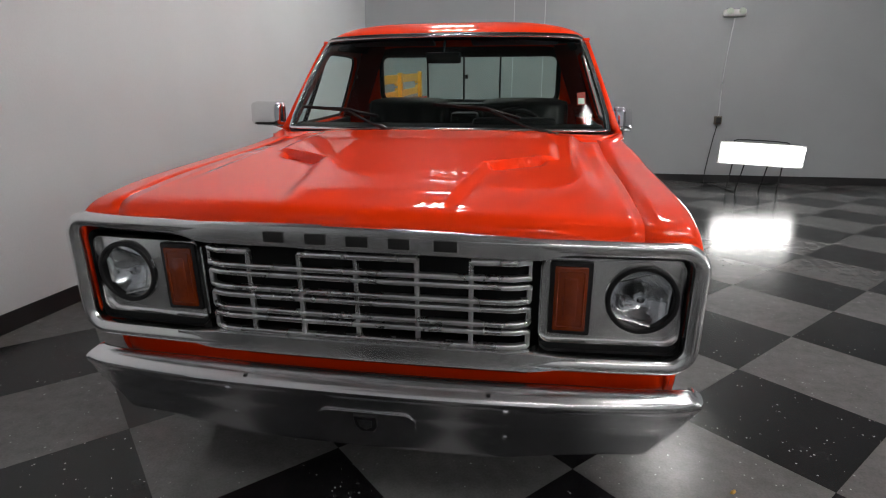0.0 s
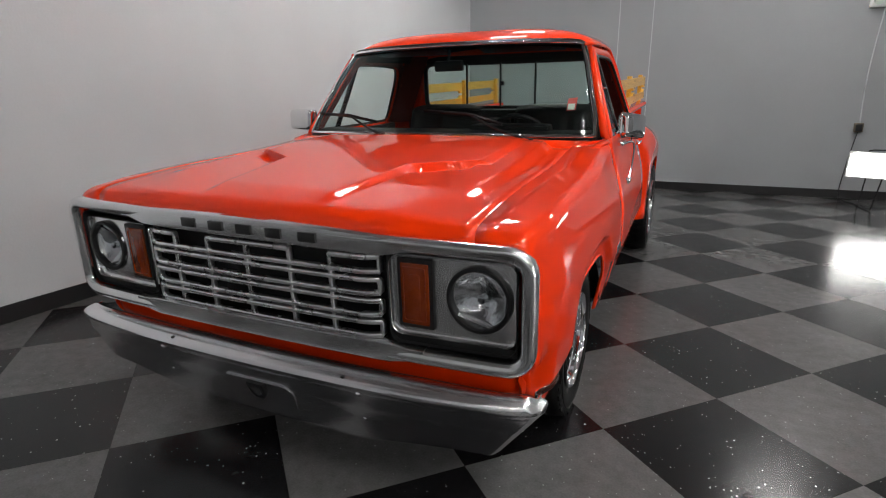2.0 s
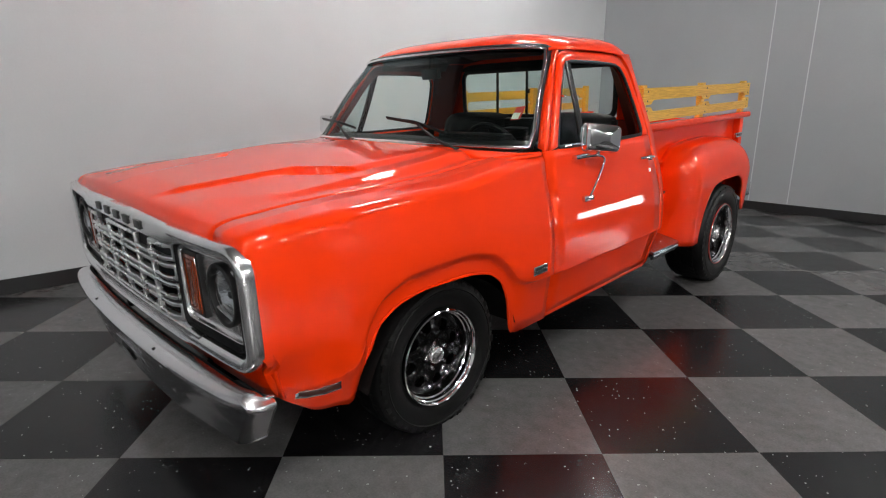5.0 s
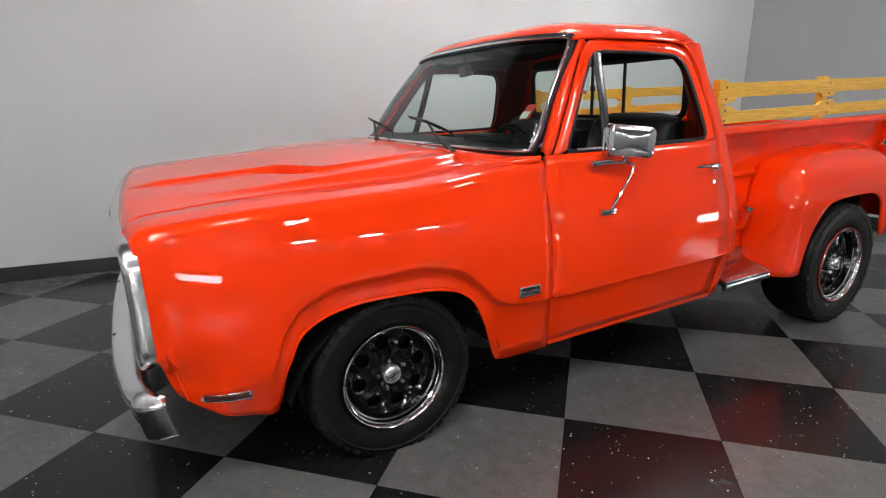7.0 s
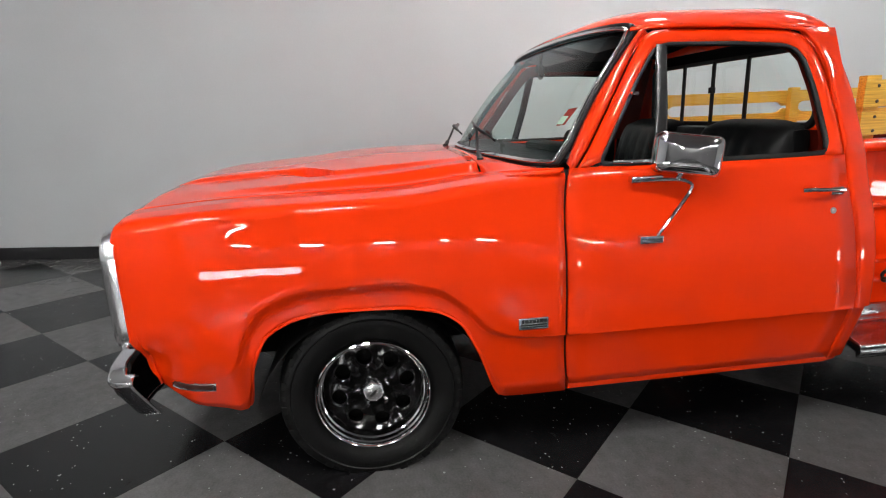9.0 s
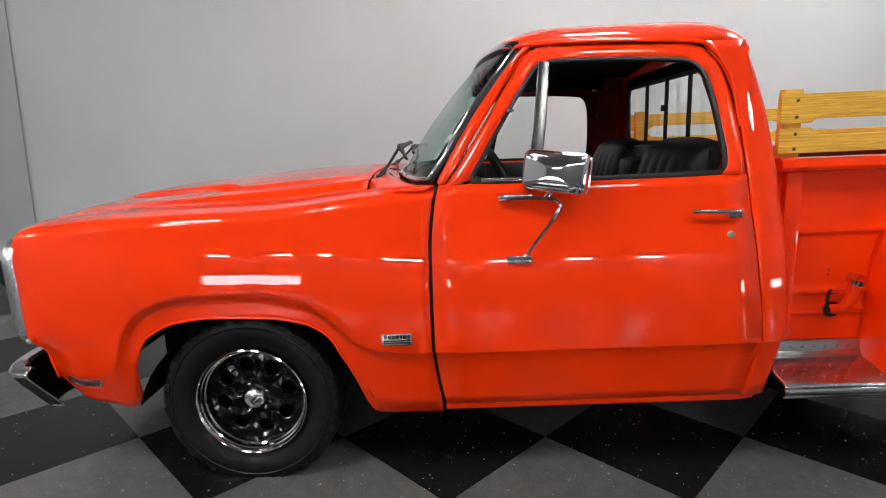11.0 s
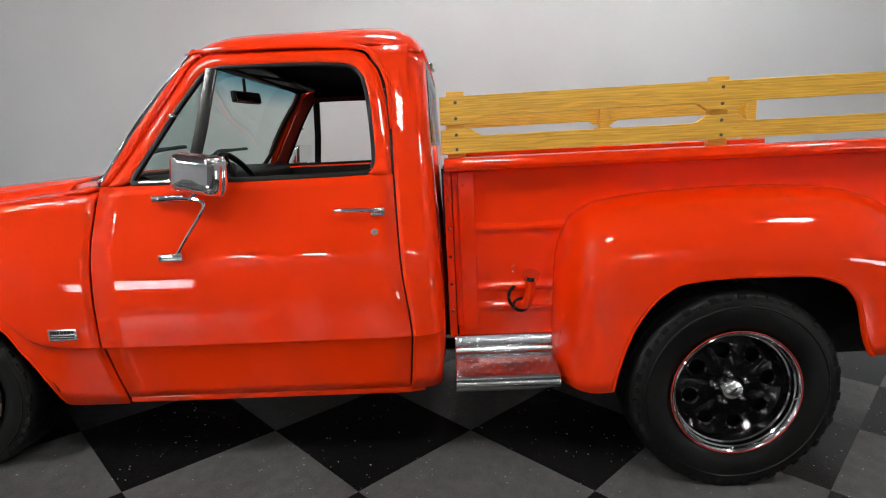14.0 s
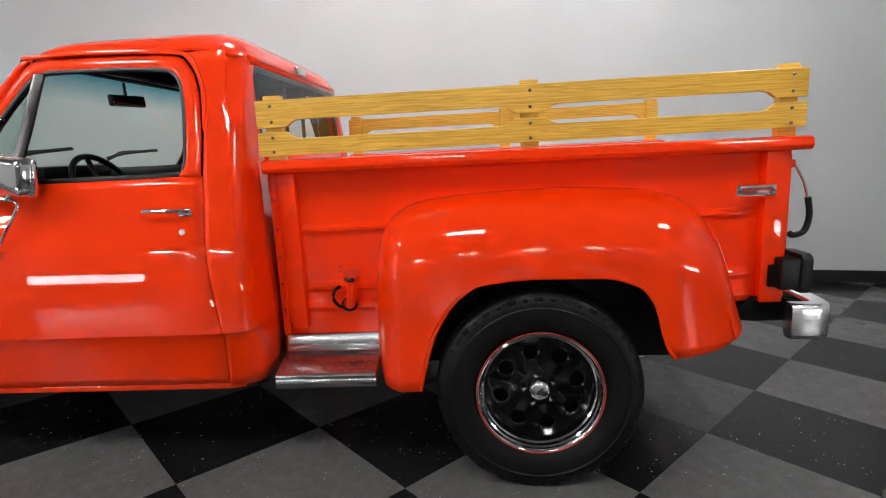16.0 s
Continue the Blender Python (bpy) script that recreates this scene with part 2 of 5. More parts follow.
def surf(fn, us, vs):
    """A sheet of quads through fn(u, v) for the given parameter values."""
    bm = bmesh.new()
    rows = [[bm.verts.new(fn(u, v)) for v in vs] for u in us]
    for a, b in zip(rows, rows[1:]):
        for i in range(len(vs) - 1):
            if len({tuple(round(c, 6) for c in q.co) for q in (a[i], a[i + 1], b[i + 1], b[i])}) > 2:
                bm.faces.new((a[i], a[i + 1], b[i + 1], b[i]))
    return bm


def span(a, b, n):
    return [a + (b - a) * i / (n - 1) for i in range(n)]


def curve(keys):
    """A smooth function through (argument, value) keys, without overshoot."""
    xs, ys = np.array([k[0] for k in keys], float), np.array([k[1] for k in keys], float)
    d = np.diff(ys) / np.diff(xs)
    m = np.zeros(len(xs))
    m[0], m[-1] = d[0], d[-1]
    for i in range(1, len(xs) - 1):
        m[i] = 0 if d[i - 1] * d[i] <= 0 else 2 * d[i - 1] * d[i] / (d[i - 1] + d[i])

    def at(x):
        x = min(max(x, xs[0]), xs[-1])
        i = min(int(np.searchsorted(xs, x, "right")) - 1, len(xs) - 2)
        h = xs[i + 1] - xs[i]
        s = (x - xs[i]) / h
        return float((1 + 2 * s) * (1 - s) ** 2 * ys[i] + s * (1 - s) ** 2 * h * m[i] + s * s * (3 - 2 * s) * ys[i + 1] + s * s * (s - 1) * h * m[i + 1])

    return at


def smooth_path(points, n=8, closed=False):
    """A Catmull-Rom path through the points."""
    p = [Vector(q) for q in points]
    out, count = [], len(p)
    for i in range(count if closed else count - 1):
        a, b, c, d = (p[(i + k) % count] if closed else p[min(max(i + k, 0), count - 1)] for k in (-1, 0, 1, 2))
        for j in range(n):
            t = j / n
            out.append(0.5 * (2 * b + (c - a) * t + (2 * a - 5 * b + 4 * c - d) * t * t + (3 * b - a - 3 * c + d) * t ** 3))
    if not closed:
        out.append(p[-1])
    return out


def sweep(path, profile, up=(0, 0, 1), closed=False, caps=True, scale=None):
    """A closed outline (side, up) carried along a path."""
    bm, path, up = bmesh.new(), [Vector(p) for p in path], Vector(up)
    rings, count = [], len(path)
    for i, p in enumerate(path):
        a, b = (path[(i - 1) % count], path[(i + 1) % count]) if closed else (path[max(i - 1, 0)], path[min(i + 1, count - 1)])
        t = (b - a).normalized()
        side = t.cross(up).normalized()
        top = side.cross(t).normalized()
        k = scale(i / (count - 1)) if scale else 1.0
        rings.append([bm.verts.new(p + side * s * k + top * h * k) for s, h in profile])
    pairs = list(zip(rings, rings[1:])) + ([(rings[-1], rings[0])] if closed else [])
    for a, b in pairs:
        for i in range(len(profile)):
            j = (i + 1) % len(profile)
            bm.faces.new((a[i], a[j], b[j], b[i]))
    if caps and not closed:
        bm.faces.new(rings[0])
        bm.faces.new(rings[-1])
    return bm


def circle(r, n=8, squash=1.0):
    return [(r * math.cos(2 * math.pi * i / n), r * squash * math.sin(2 * math.pi * i / n)) for i in range(n)]


def tube(path, r, n=8, up=(0, 0, 1), closed=False):
    return sweep(path, circle(r, n), up, closed)


def rounded(w, h, r, n=5):
    """A rounded rectangle's outline round the origin."""
    r = min(r, w / 2 - 1e-4, h / 2 - 1e-4)
    return [(sx * (w / 2 - r) + r * math.cos(a), sy * (h / 2 - r) + r * math.sin(a)) for sx, sy, q in ((1, 1, 0), (-1, 1, 1), (-1, -1, 2), (1, -1, 3)) for a in (math.pi / 2 * (q + i / (n - 1)) for i in range(n))]


def block(size, at, bevel=0.0, turn=None):
    """A box with bevelled edges."""
    bm = bmesh.new()
    bmesh.ops.create_cube(bm, size=1)
    bmesh.ops.scale(bm, vec=size, verts=bm.verts)
    if bevel:
        bmesh.ops.bevel(bm, geom=bm.edges, offset=bevel, segments=2, profile=0.6, affect="EDGES")
    if turn:
        bmesh.ops.transform(bm, matrix=pose(0, 0, 0, *turn), verts=bm.verts)
    bmesh.ops.translate(bm, vec=at, verts=bm.verts)
    return bm


def prism(outline, depth, place):
    """An outline (a, b) given depth: place(a, b, d) puts each corner."""
    bm = bmesh.new()
    front = [bm.verts.new(place(a, b, 0.0)) for a, b in outline]
    back = [bm.verts.new(place(a, b, depth)) for a, b in outline]
    bm.faces.new(front)
    bm.faces.new(back[::-1])
    for i in range(len(outline)):
        j = (i + 1) % len(outline)
        bm.faces.new((front[i], back[i], back[j], front[j]))
    return bm


def lathe(profile, n, centre, closed=False):
    """An outline of (radius, outward) turned about an axle along x."""
    bm = bmesh.new()
    cx, cy, cz = centre
    rings = [[bm.verts.new((cx + o, cy + r * math.cos(2 * math.pi * i / n), cz + r * math.sin(2 * math.pi * i / n))) for i in range(n)] for r, o in profile]
    pairs = list(zip(rings, rings[1:])) + ([(rings[-1], rings[0])] if closed else [])
    for a, b in pairs:
        for i in range(n):
            j = (i + 1) % n
            bm.faces.new((a[i], a[j], b[j], b[i]))
    return bm


def merge(*bms):
    """Joins several bmeshes of one part."""
    out = bmesh.new()
    for b in bms:
        me = bpy.data.meshes.new("join")
        b.to_mesh(me)
        b.free()
        out.from_mesh(me)
        bpy.data.meshes.remove(me)
    return out


def strip(line_a, line_b, across=2, bulge=(0, 0, 0)):
    """A sheet between two lines with equally many points."""
    n, bulge = len(line_a), Vector(bulge)
    return surf(lambda i, v: Vector(line_a[i]).lerp(Vector(line_b[i]), v) + bulge * 4 * v * (1 - v), range(n), span(0, 1, across))


def resample(points, n):
    p = [Vector(q) for q in points]
    lengths = [0.0]
    for a, b in zip(p, p[1:]):
        lengths.append(lengths[-1] + (b - a).length)
    out, i = [], 0
    for k in range(n):
        d = lengths[-1] * k / (n - 1)
        while i < len(p) - 2 and lengths[i + 1] < d:
            i += 1
        out.append(p[i].lerp(p[i + 1], (d - lengths[i]) / max(1e-9, lengths[i + 1] - lengths[i])))
    return out


# ---- the pickup: its own frame stands raked, nose down ----
RAKE = 2.62
truck = tagged(new("pickup_truck"), "orange-red stepside pickup with chrome trim and black wheels", "pickup truck")
BODY = pose(0.022, 0, 0, RAKE) @ Matrix.Diagonal((0.9786, 1, 1, 1))
truck.matrix_world = BODY
SIDES = ((False, 1), (True, -1))


def ease(a, b, x):
    t = min(max((x - a) / (b - a), 0.0), 1.0)
    return t * t * (3 - 2 * t)


flank = curve([(0.25, 1.03), (0.5, 1.036), (0.62, 1.038), (0.75, 1.028), (0.87, 1.0), (0.97, 0.967), (1.06, 0.945)])
pillar_x = lambda z: 0.945 - (z - 1.06) * 0.385
crease_z = curve([(-0.7, 0.40), (-0.45, 0.41), (-0.40, 0.48), (-0.371, 0.556), (-0.301, 0.640), (-0.162, 0.686), (0.086, 0.694), (0.254, 0.662), (0.345, 0.596), (0.435, 0.510), (0.5, 0.494), (0.7, 0.49)])
fender_low = curve([(-0.75, 0.60), (-0.71, 0.59), (-0.70, 0.58), (-0.692, 0.56), (-0.684, 0.52), (-0.668, 0.45), (-0.635, 0.395), (-0.56, 0.335), (-0.47, 0.310), (-0.425, 0.292), (-0.404, 0.296), (-0.368, 0.455), (-0.305, 0.575), (-0.192, 0.628), (-0.075, 0.642), (0.116, 0.637), (0.249, 0.614), (0.331, 0.564), (0.393, 0.452), (0.486, 0.252), (0.70, 0.249)])
crown = curve([(-0.712, 0.931), (-0.708, 0.948), (-0.70, 0.962), (-0.685, 0.972), (-0.66, 0.980), (-0.60, 0.987), (-0.5, 0.995), (-0.3, 1.003), (0.148, 1.011), (0.425, 1.03), (0.70, 1.052)])


def side_x(y, z, zc, fold, soft=0.007):
    """Half the body's width at a height: proud above the crease, tucked in below it."""
    x = flank(z - 0.05 * (1 - ease(0.25, 0.68, y))) - fold * ease(zc + soft, zc, z) - (0.2 + 0.16 * ease(-0.2, -0.38, y)) * max(0.0, 0.49 - z)
    x -= 0.019 * math.exp(-((z - 0.520) / 0.034) ** 2) * ease(-0.40, -0.60, y)
    return x - (0.024 * max(0.0, (0.45 - y) / 1.16) ** 2 + 0.040 * max(0.0, (-0.49 - y) / 0.22) ** 2) * (1 - 0.35 * ease(0.7, 0.95, z)) - 0.05 * ease(-0.56, -0.70, y) * ease(0.57, 0.50, z)


door_front = curve([(0.28, 0.727), (0.40, 0.708), (0.545, 0.696), (0.84, 0.697), (1.0, 0.712), (1.062, 0.727)])


def front_fender(mirror):
    ys = span(-0.712, -0.70, 4) + span(-0.697, -0.57, 24) + span(-0.55, -0.412, 8) + span(-0.404, -0.27, 20) + span(-0.25, 0.24, 20) + span(0.255, 0.475, 24) + span(0.49, 0.688, 7)

    def at(i, v):
        y = ys[i]
        fold = 0.031 * ease(-0.43, -0.36, y) - 0.013 * ease(0.38, 0.55, y)
        low, top = fender_low(y), crown(y) + (0.0096 if mirror else -0.0096) * (1 - ease(0.1, 0.45, y))
        zc = max(crease_z(y), low + 0.02)
        soft = 0.044 - 0.034 * ease(0.36, 0.62, y)
        if v <= 4:
            z = low + (zc - low) * v / 4
        elif v <= 10:
            z = zc + soft * (v - 4) / 6
        elif v <= 18:
            z = zc + soft + (top - 0.05 - zc - soft) * (v - 10) / 8
        else:
            z = top - 0.05
        x = side_x(y, z, zc, fold, soft)
        if v > 18:
            a = min(1.0, (v - 18) / 6) * math.pi / 2
            reach = x - 0.8006
            x = x - 0.055 * (1 - math.cos(a))
            z = top - 0.05 * (1 - math.sin(a))
            if v > 24:
                x = 0.8006 + (reach - 0.055) * (26 - v) / 2
                z = top + 0.012 * (v - 24) / 2
        nose = (face_y(x) + 0.014 + 0.712) * ease(-0.58, -0.712, y)
        return (x, y + nose + (door_front(z) - 0.008 - 0.688) * ease(0.5, 0.688, y), z)

    ob = part("front_fender", surf(at, range(len(ys)), range(27)), RED, truck, solid=0.012, mirror=mirror)
    arch = [(side_x(y, fender_low(y), fender_low(y) + 0.02, 0.028) - 0.006, y, fender_low(y)) for y in ys if -0.404 <= y <= 0.475]
    part("wheel_arch_lip", tube(arch, 0.007, 6, (1, 0, 0)), RED, ob, mirror=mirror)
    # marker lamp low on the flank, and the badge ahead of the door
    m = part("side_marker", sweep([(side_x(y, z, 0.3, 0) - 0.002, y, z) for y, z in ((-0.628, 0.4246), (-0.60, 0.4225), (-0.55, 0.4185), (-0.485, 0.413))], rounded(0.014, 0.036, 0.004), (0, 0, 1)), CHROME, ob, "chrome-framed side marker lamp", mirror=mirror)
    m2 = part("lens", sweep([(side_x(y, z, 0.3, 0) + 0.003, y, z) for y, z in ((-0.620, 0.424), (-0.60, 0.4225), (-0.55, 0.4185), (-0.493, 0.4137))], rounded(0.012, 0.020, 0.003), (0, 0, 1)), MARKER_LENS, m, mirror=mirror)
    if not mirror:
        b = part("badge", block((0.008, 0.104, 0.042), (1.042, 0.573, 0.556), 0.003), ALUMINIUM, ob, "chrome fender badge with dark bars")
        part("badge_bar", merge(*[block((0.004, 0.09, 0.004), (1.047, 0.573, 0.545 + 0.008 * i), 0) for i in range(2)], *[block((0.004, 0.008 + 0.004 * (i % 2), 0.012), (1.047, 0.535 + 0.013 * i, 0.566), 0) for i in range(7)]), BLACK_INK, b)


FACE_Y = -0.795


def face_y(x):
    """How far the front leans back towards the corners."""
    return FACE_Y + 0.028 * (x / 0.955) ** 2 + 0.010 * (abs(x) / 0.965) ** 10


for mir, sgn in SIDES:
    front_fender(mir)


# bonnet: a broad raised centre, two forward-facing air slots, a step down to a ledge along each fender
ridge = curve([(-0.785, 0.945), (-0.779, 0.966), (-0.762, 0.992), (-0.735, 1.003), (-0.66, 1.011), (-0.5, 1.023), (-0.1, 1.053), (0.26, 1.078), (0.47, 1.090)])
nose_y = lambda x: face_y(x) - FACE_Y
FENDER_SHIFT = face_y(0.8) + 0.014 + 0.712
crown_at = curve([(y + FENDER_SHIFT * ease(-0.58, -0.712, y), crown(y)) for y in [-0.712, -0.71, -0.708, -0.704, -0.70, -0.692, -0.685, -0.67, -0.66, -0.63, -0.60, -0.55, -0.5, -0.3, 0.148, 0.425, 0.70]])
slot_y = lambda ax: -0.215 + 0.13 * (ax - 0.33) / 0.22


def bonnet_z(x, y):
    ax = abs(x)
    low = min(crown_at(y + nose_y(x) * ease(-0.45, -0.785, y)) + 0.012, ridge(y) - 0.002)
    z = low + (ridge(y) - low) * (1 - 0.28 * (ax / 0.66) ** 2) * (1 - ease(0.664 - 0.20 * ease(-0.40, -0.70, y), 0.735 + 0.065 * ease(-0.40, -0.70, y), ax))
    # the raised centre widens from the nose, and behind the slots reaches out to the shoulders
    side = 0.25 + 0.07 * min(max((y + 0.72) / 0.47, 0.0), 1.0)
    centre = 1 - ease(side - 0.022, side + 0.03, ax)
    pod = ease(slot_y(ax) + 0.002, slot_y(ax) + 0.011, y) * (1 - ease(0.545, 0.60, ax)) if ax > 0.30 else 0.0
    lift = ease(-0.775, -0.62, y) * (1 - 0.45 * ease(0.1, 0.45, y))
    z += 0.016 * lift * max(centre, pod)
    # the scoop dips ahead of each slot
    z -= 0.026 * ease(0.325, 0.36, ax) * (1 - ease(0.50, 0.55, ax)) * ease(slot_y(ax) - 0.09, slot_y(ax) - 0.012, y) * (1 - ease(slot_y(ax) + 0.002, slot_y(ax) + 0.010, y))
    # the nose sits a touch low on the driver's side
    return z - 0.012 * x * (1 - ease(0.1, 0.45, y))


bonnet_ys = span(-0.785, -0.60, 18) + span(-0.58, -0.25, 12) + span(-0.24, -0.06, 62) + span(-0.04, 0.46, 14)
bonnet_xs = sorted(set([round(v, 4) for v in span(-0.7998, 0.7998, 41)] + [s * v for s in (1, -1) for v in span(0.21, 0.40, 20) + span(0.41, 0.61, 15) + span(0.665, 0.74, 11)]))
bonnet = part("bonnet", surf(lambda y, x: (x, y + nose_y(x) * ease(-0.45, -0.785, y), bonnet_z(x, y)), bonnet_ys, bonnet_xs), RED, truck, "", solid=0.012, sharp=50)
# cowl and the plenum under the windscreen
WS_LOW = smooth_path([(-0.885, 0.725, 1.075), (-0.80, 0.655, 1.072), (-0.45, 0.585, 1.078), (0, 0.565, 1.08), (0.45, 0.585, 1.078), (0.80, 0.655, 1.072), (0.885, 0.725, 1.075)], 6)
WS_TOP = smooth_path([(-0.735, 1.05, 1.525), (-0.68, 1.005, 1.54), (-0.4, 0.955, 1.55), (0, 0.94, 1.553), (0.4, 0.955, 1.55), (0.68, 1.005, 1.54), (0.735, 1.05, 1.525)], 6)
cowl_back = resample([(p.x * 1.045, p.y - 0.012, p.z - 0.012) for p in WS_LOW], 41)
cowl_front = [(x * 0.80 / 0.80, 0.468, bonnet_z(x, 0.46) - 0.004) for x in span(-0.80, 0.80, 41)]
cowl = part("cowl", strip(cowl_front, cowl_back, 5, (0, 0, 0.004)), RED, truck, solid=0.01)
for i in range(11):
    part("vent_slit", block((0.004, 0.022, 0.004), (0.30 + 0.017 * i, 0.515 + 0.004 * i, bonnet_z(0.3, 0.46) - 0.0005), 0.001, (0, 0, 20)), BLACK, cowl)
for mir, sgn in SIDES:
    part("cowl_side", strip(resample([(0.80, 0.468, 1.03), (0.86, 0.58, 1.045), (0.925, 0.713, 1.06)], 9), resample([(0.875, 0.468, 1.031), (0.935, 0.60, 1.05), (0.955, 0.688, 1.052)], 9), 4, (0, 0, 0.004)), RED, cowl, mirror=mir, solid=0.01)

# windscreen
screen_grid = lambda inset: surf(lambda i, v: WS_LOW[i].lerp(WS_TOP[i], v) + Vector((0, -0.02 - inset, 0.012)) * 4 * v * (1 - v) - Vector((0, inset, 0)), range(len(WS_LOW)), span(0, 1, 10))
windscreen = part("windscreen", screen_grid(0.0), WINDSCREEN, truck, "tinted curved windscreen with chrome trim")
windscreen.visible_shadow = False
LEFT_EDGE = [WS_LOW[-1].lerp(WS_TOP[-1], v) + Vector((0, -0.02, 0.012)) * 4 * v * (1 - v) for v in span(0, 1, 8)]
RIGHT_EDGE = [Vector((-p.x, p.y, p.z)) for p in LEFT_EDGE]
loop = WS_LOW[2:-2] + LEFT_EDGE[1:-1] + WS_TOP[2:-2][::-1] + RIGHT_EDGE[1:-1][::-1]
part("gasket", sweep(loop, rounded(0.03, 0.022, 0.008), (0, -0.7, 0.7), True), GASKET, windscreen)
part("chrome_trim", sweep([p + Vector((0, -0.012 - 0.014 * ease(1.40, 1.53, p.z), 0.006 - 0.012 * ease(1.40, 1.53, p.z))) for p in loop], rounded(0.016, 0.012, 0.004), (0, -0.7, 0.7), True), CHROME, windscreen, "bright chrome windscreen trim")
st = part("inspection_sticker", surf(lambda u, v: (0.712 + 0.045 * u, 0.757 + 0.048 * v + 0.018 * u, 1.195 + 0.06 * v + 0.005 * u), span(0, 1, 2), span(0, 1, 2)), STICKER_RED, windscreen, "red and pale inspection sticker")
part("sticker_panel", surf(lambda u, v: (0.718 + 0.033 * u, 0.756 + 0.022 * v + 0.013 * u, 1.202 + 0.028 * v), span(0, 1, 2), span(0, 1, 2)), STICKER_WHITE, st)

# A-pillars between the screen and the doors
DOOR_A = [(pillar_x(z), y, z) for y, z in ((0.745, 1.06), (0.80, 1.13), (0.89, 1.265), (0.97, 1.39), (1.035, 1.49), (1.07, 1.52))]
for mir, sgn in SIDES:
    inner = resample([p + Vector((0.012, 0.006, 0)) for p in LEFT_EDGE], 14)
    part("a_pillar", strip(inner, resample(DOOR_A, 14), 5, (0.014, -0.012, 0.004)), RED, truck, mirror=mir, solid=0.03)

# roof cap, drip rail and cab corners
ROOF_C, ROOF_A, ROOF_B = 1.444, 0.775, 0.474


def roof_at(i, r):
    a = 2 * math.pi * i / 72
    c, s = math.cos(a), math.sin(a)
    n = 2 / (5.5 + 4.5 * ease(0, 0.7, s))
    x = ROOF_A * r * math.copysign(abs(c) ** n, c)
    y = ROOF_C + (ROOF_B if s < 0 else ROOF_B - 0.026) * r * math.copysign(abs(s) ** n, s)
    x *= 1 - 0.016 * ease(1.58, 1.76, y)
    drop = 1 - (1 - r ** 3.6) ** 0.58 if r < 1 else 1.0
    edge = 1.525 + 0.022 * (1 - ease(0.0, 0.6, (y - 0.97) / 0.25)) * (1 - (x / 0.8) ** 2) - 0.030 * ease(1.70, 1.86, y)
    return (x, y - 0.03 * (1 - (x / 0.77) ** 2) * max(0, -s), 1.642 + 0.004 * ease(1.3, 1.7, y) - (1.642 + 0.004 * ease(1.3, 1.7, y) - edge) * drop)


roof = part("roof", surf(roof_at, range(73), [0.0, 0.2, 0.4, 0.55, 0.68, 0.78, 0.85, 0.9, 0.94, 0.965, 0.98, 0.99, 0.997, 1.0]), RED, truck, solid=0.014, sharp=60)
for mir, sgn in SIDES:
    rail = smooth_path([(0.742, 1.02, 1.524), (0.777, 1.07, 1.528), (0.779, 1.3, 1.532), (0.779, 1.62, 1.519), (0.787, 1.70, 1.488), (0.822, 1.752, 1.39), (0.866, 1.766, 1.25), (0.876, 1.768, 1.22)], 6)
    part("drip_rail", sweep(rail, rounded(0.016, 0.012, 0.004), (1, 0, 0.3)), RED, roof, mirror=mir)

door_rear = curve([(0.27, 1.786), (0.40, 1.799), (0.502, 1.808), (0.742, 1.784), (1.074, 1.768), (1.24, 1.763), (1.355, 1.748), (1.44, 1.722), (1.50, 1.67)])
cab_back = curve([(0.28, 1.905), (0.5, 1.925), (0.70, 1.918), (1.07, 1.902), (1.3, 1.893), (1.53, 1.888)])


def body_x(y, z):
    return side_x(y, z, 0.49, 0.018) if z <= 1.06 else pillar_x(z)


CAB_Z = span(0.27, 0.48, 5) + [0.49, 0.498, 0.506] + span(0.53, 1.06, 10) + span(1.09, 1.518, 12)
for mir, sgn in SIDES:
    def corner(z, v):
        y0, y1 = door_rear(z) + 0.004, cab_back(z)
        x = body_x(y0, z)
        z -= 0.022 * ease(4, 9, v) * ease(1.40, 1.518, z)
        if v <= 4:
            return (x - 0.012 * (v / 4) ** 2, y0 + (y1 - 0.06 - y0) * v / 4 if y1 - 0.06 > y0 else y0 + 0.002 * v, z)
        rad = 0.06 + 0.085 * ease(1.24, 1.52, z)
        yb = max(y1 - rad, y0 + 0.008)
        if v <= 10:
            a = (v - 4) / 6 * math.pi / 2
            return (x - 0.012 - (0.075 + 0.050 * ease(1.24, 1.52, z)) * (1 - math.cos(a)), yb + (y1 - yb) * math.sin(a), z)
        xe = x - 0.087 - 0.050 * ease(1.24, 1.52, z)
        return (xe + (min(0.67, xe - 0.002) - xe) * (v - 10) / 2, y1, z)
    part("cab_corner", surf(corner, CAB_Z, range(13)), RED, truck, mirror=mir, solid=0.012)
    part("rocker_sill", sweep([(0.941, 0.73, 0.267), (0.941, 1.60, 0.267), (0.941, 1.78, 0.267), (0.930, 1.835, 0.270)], rounded(0.046, 0.034, 0.012)), RED, truck, mirror=mir)
BACK_WIN = (-0.655, 0.655, 1.15, 1.475)
part("cab_back", merge(surf(lambda z, x: (x, cab_back(z), z), span(0.285, BACK_WIN[2], 8), span(-0.672, 0.672, 3)), surf(lambda z, x: (x, cab_back(z) - 0.3 * max(0, z - 1.50), z), span(BACK_WIN[3], 1.512, 4), span(-0.672, 0.672, 3))), RED, truck, solid=0.012)
rear_window = part("rear_window", surf(lambda x, z: (x, cab_back(z) + 0.002, z), span(-0.655, 0.655, 2), span(1.15, 1.475, 4)), CLEAR, truck, "sliding rear window in a black rubber gasket")
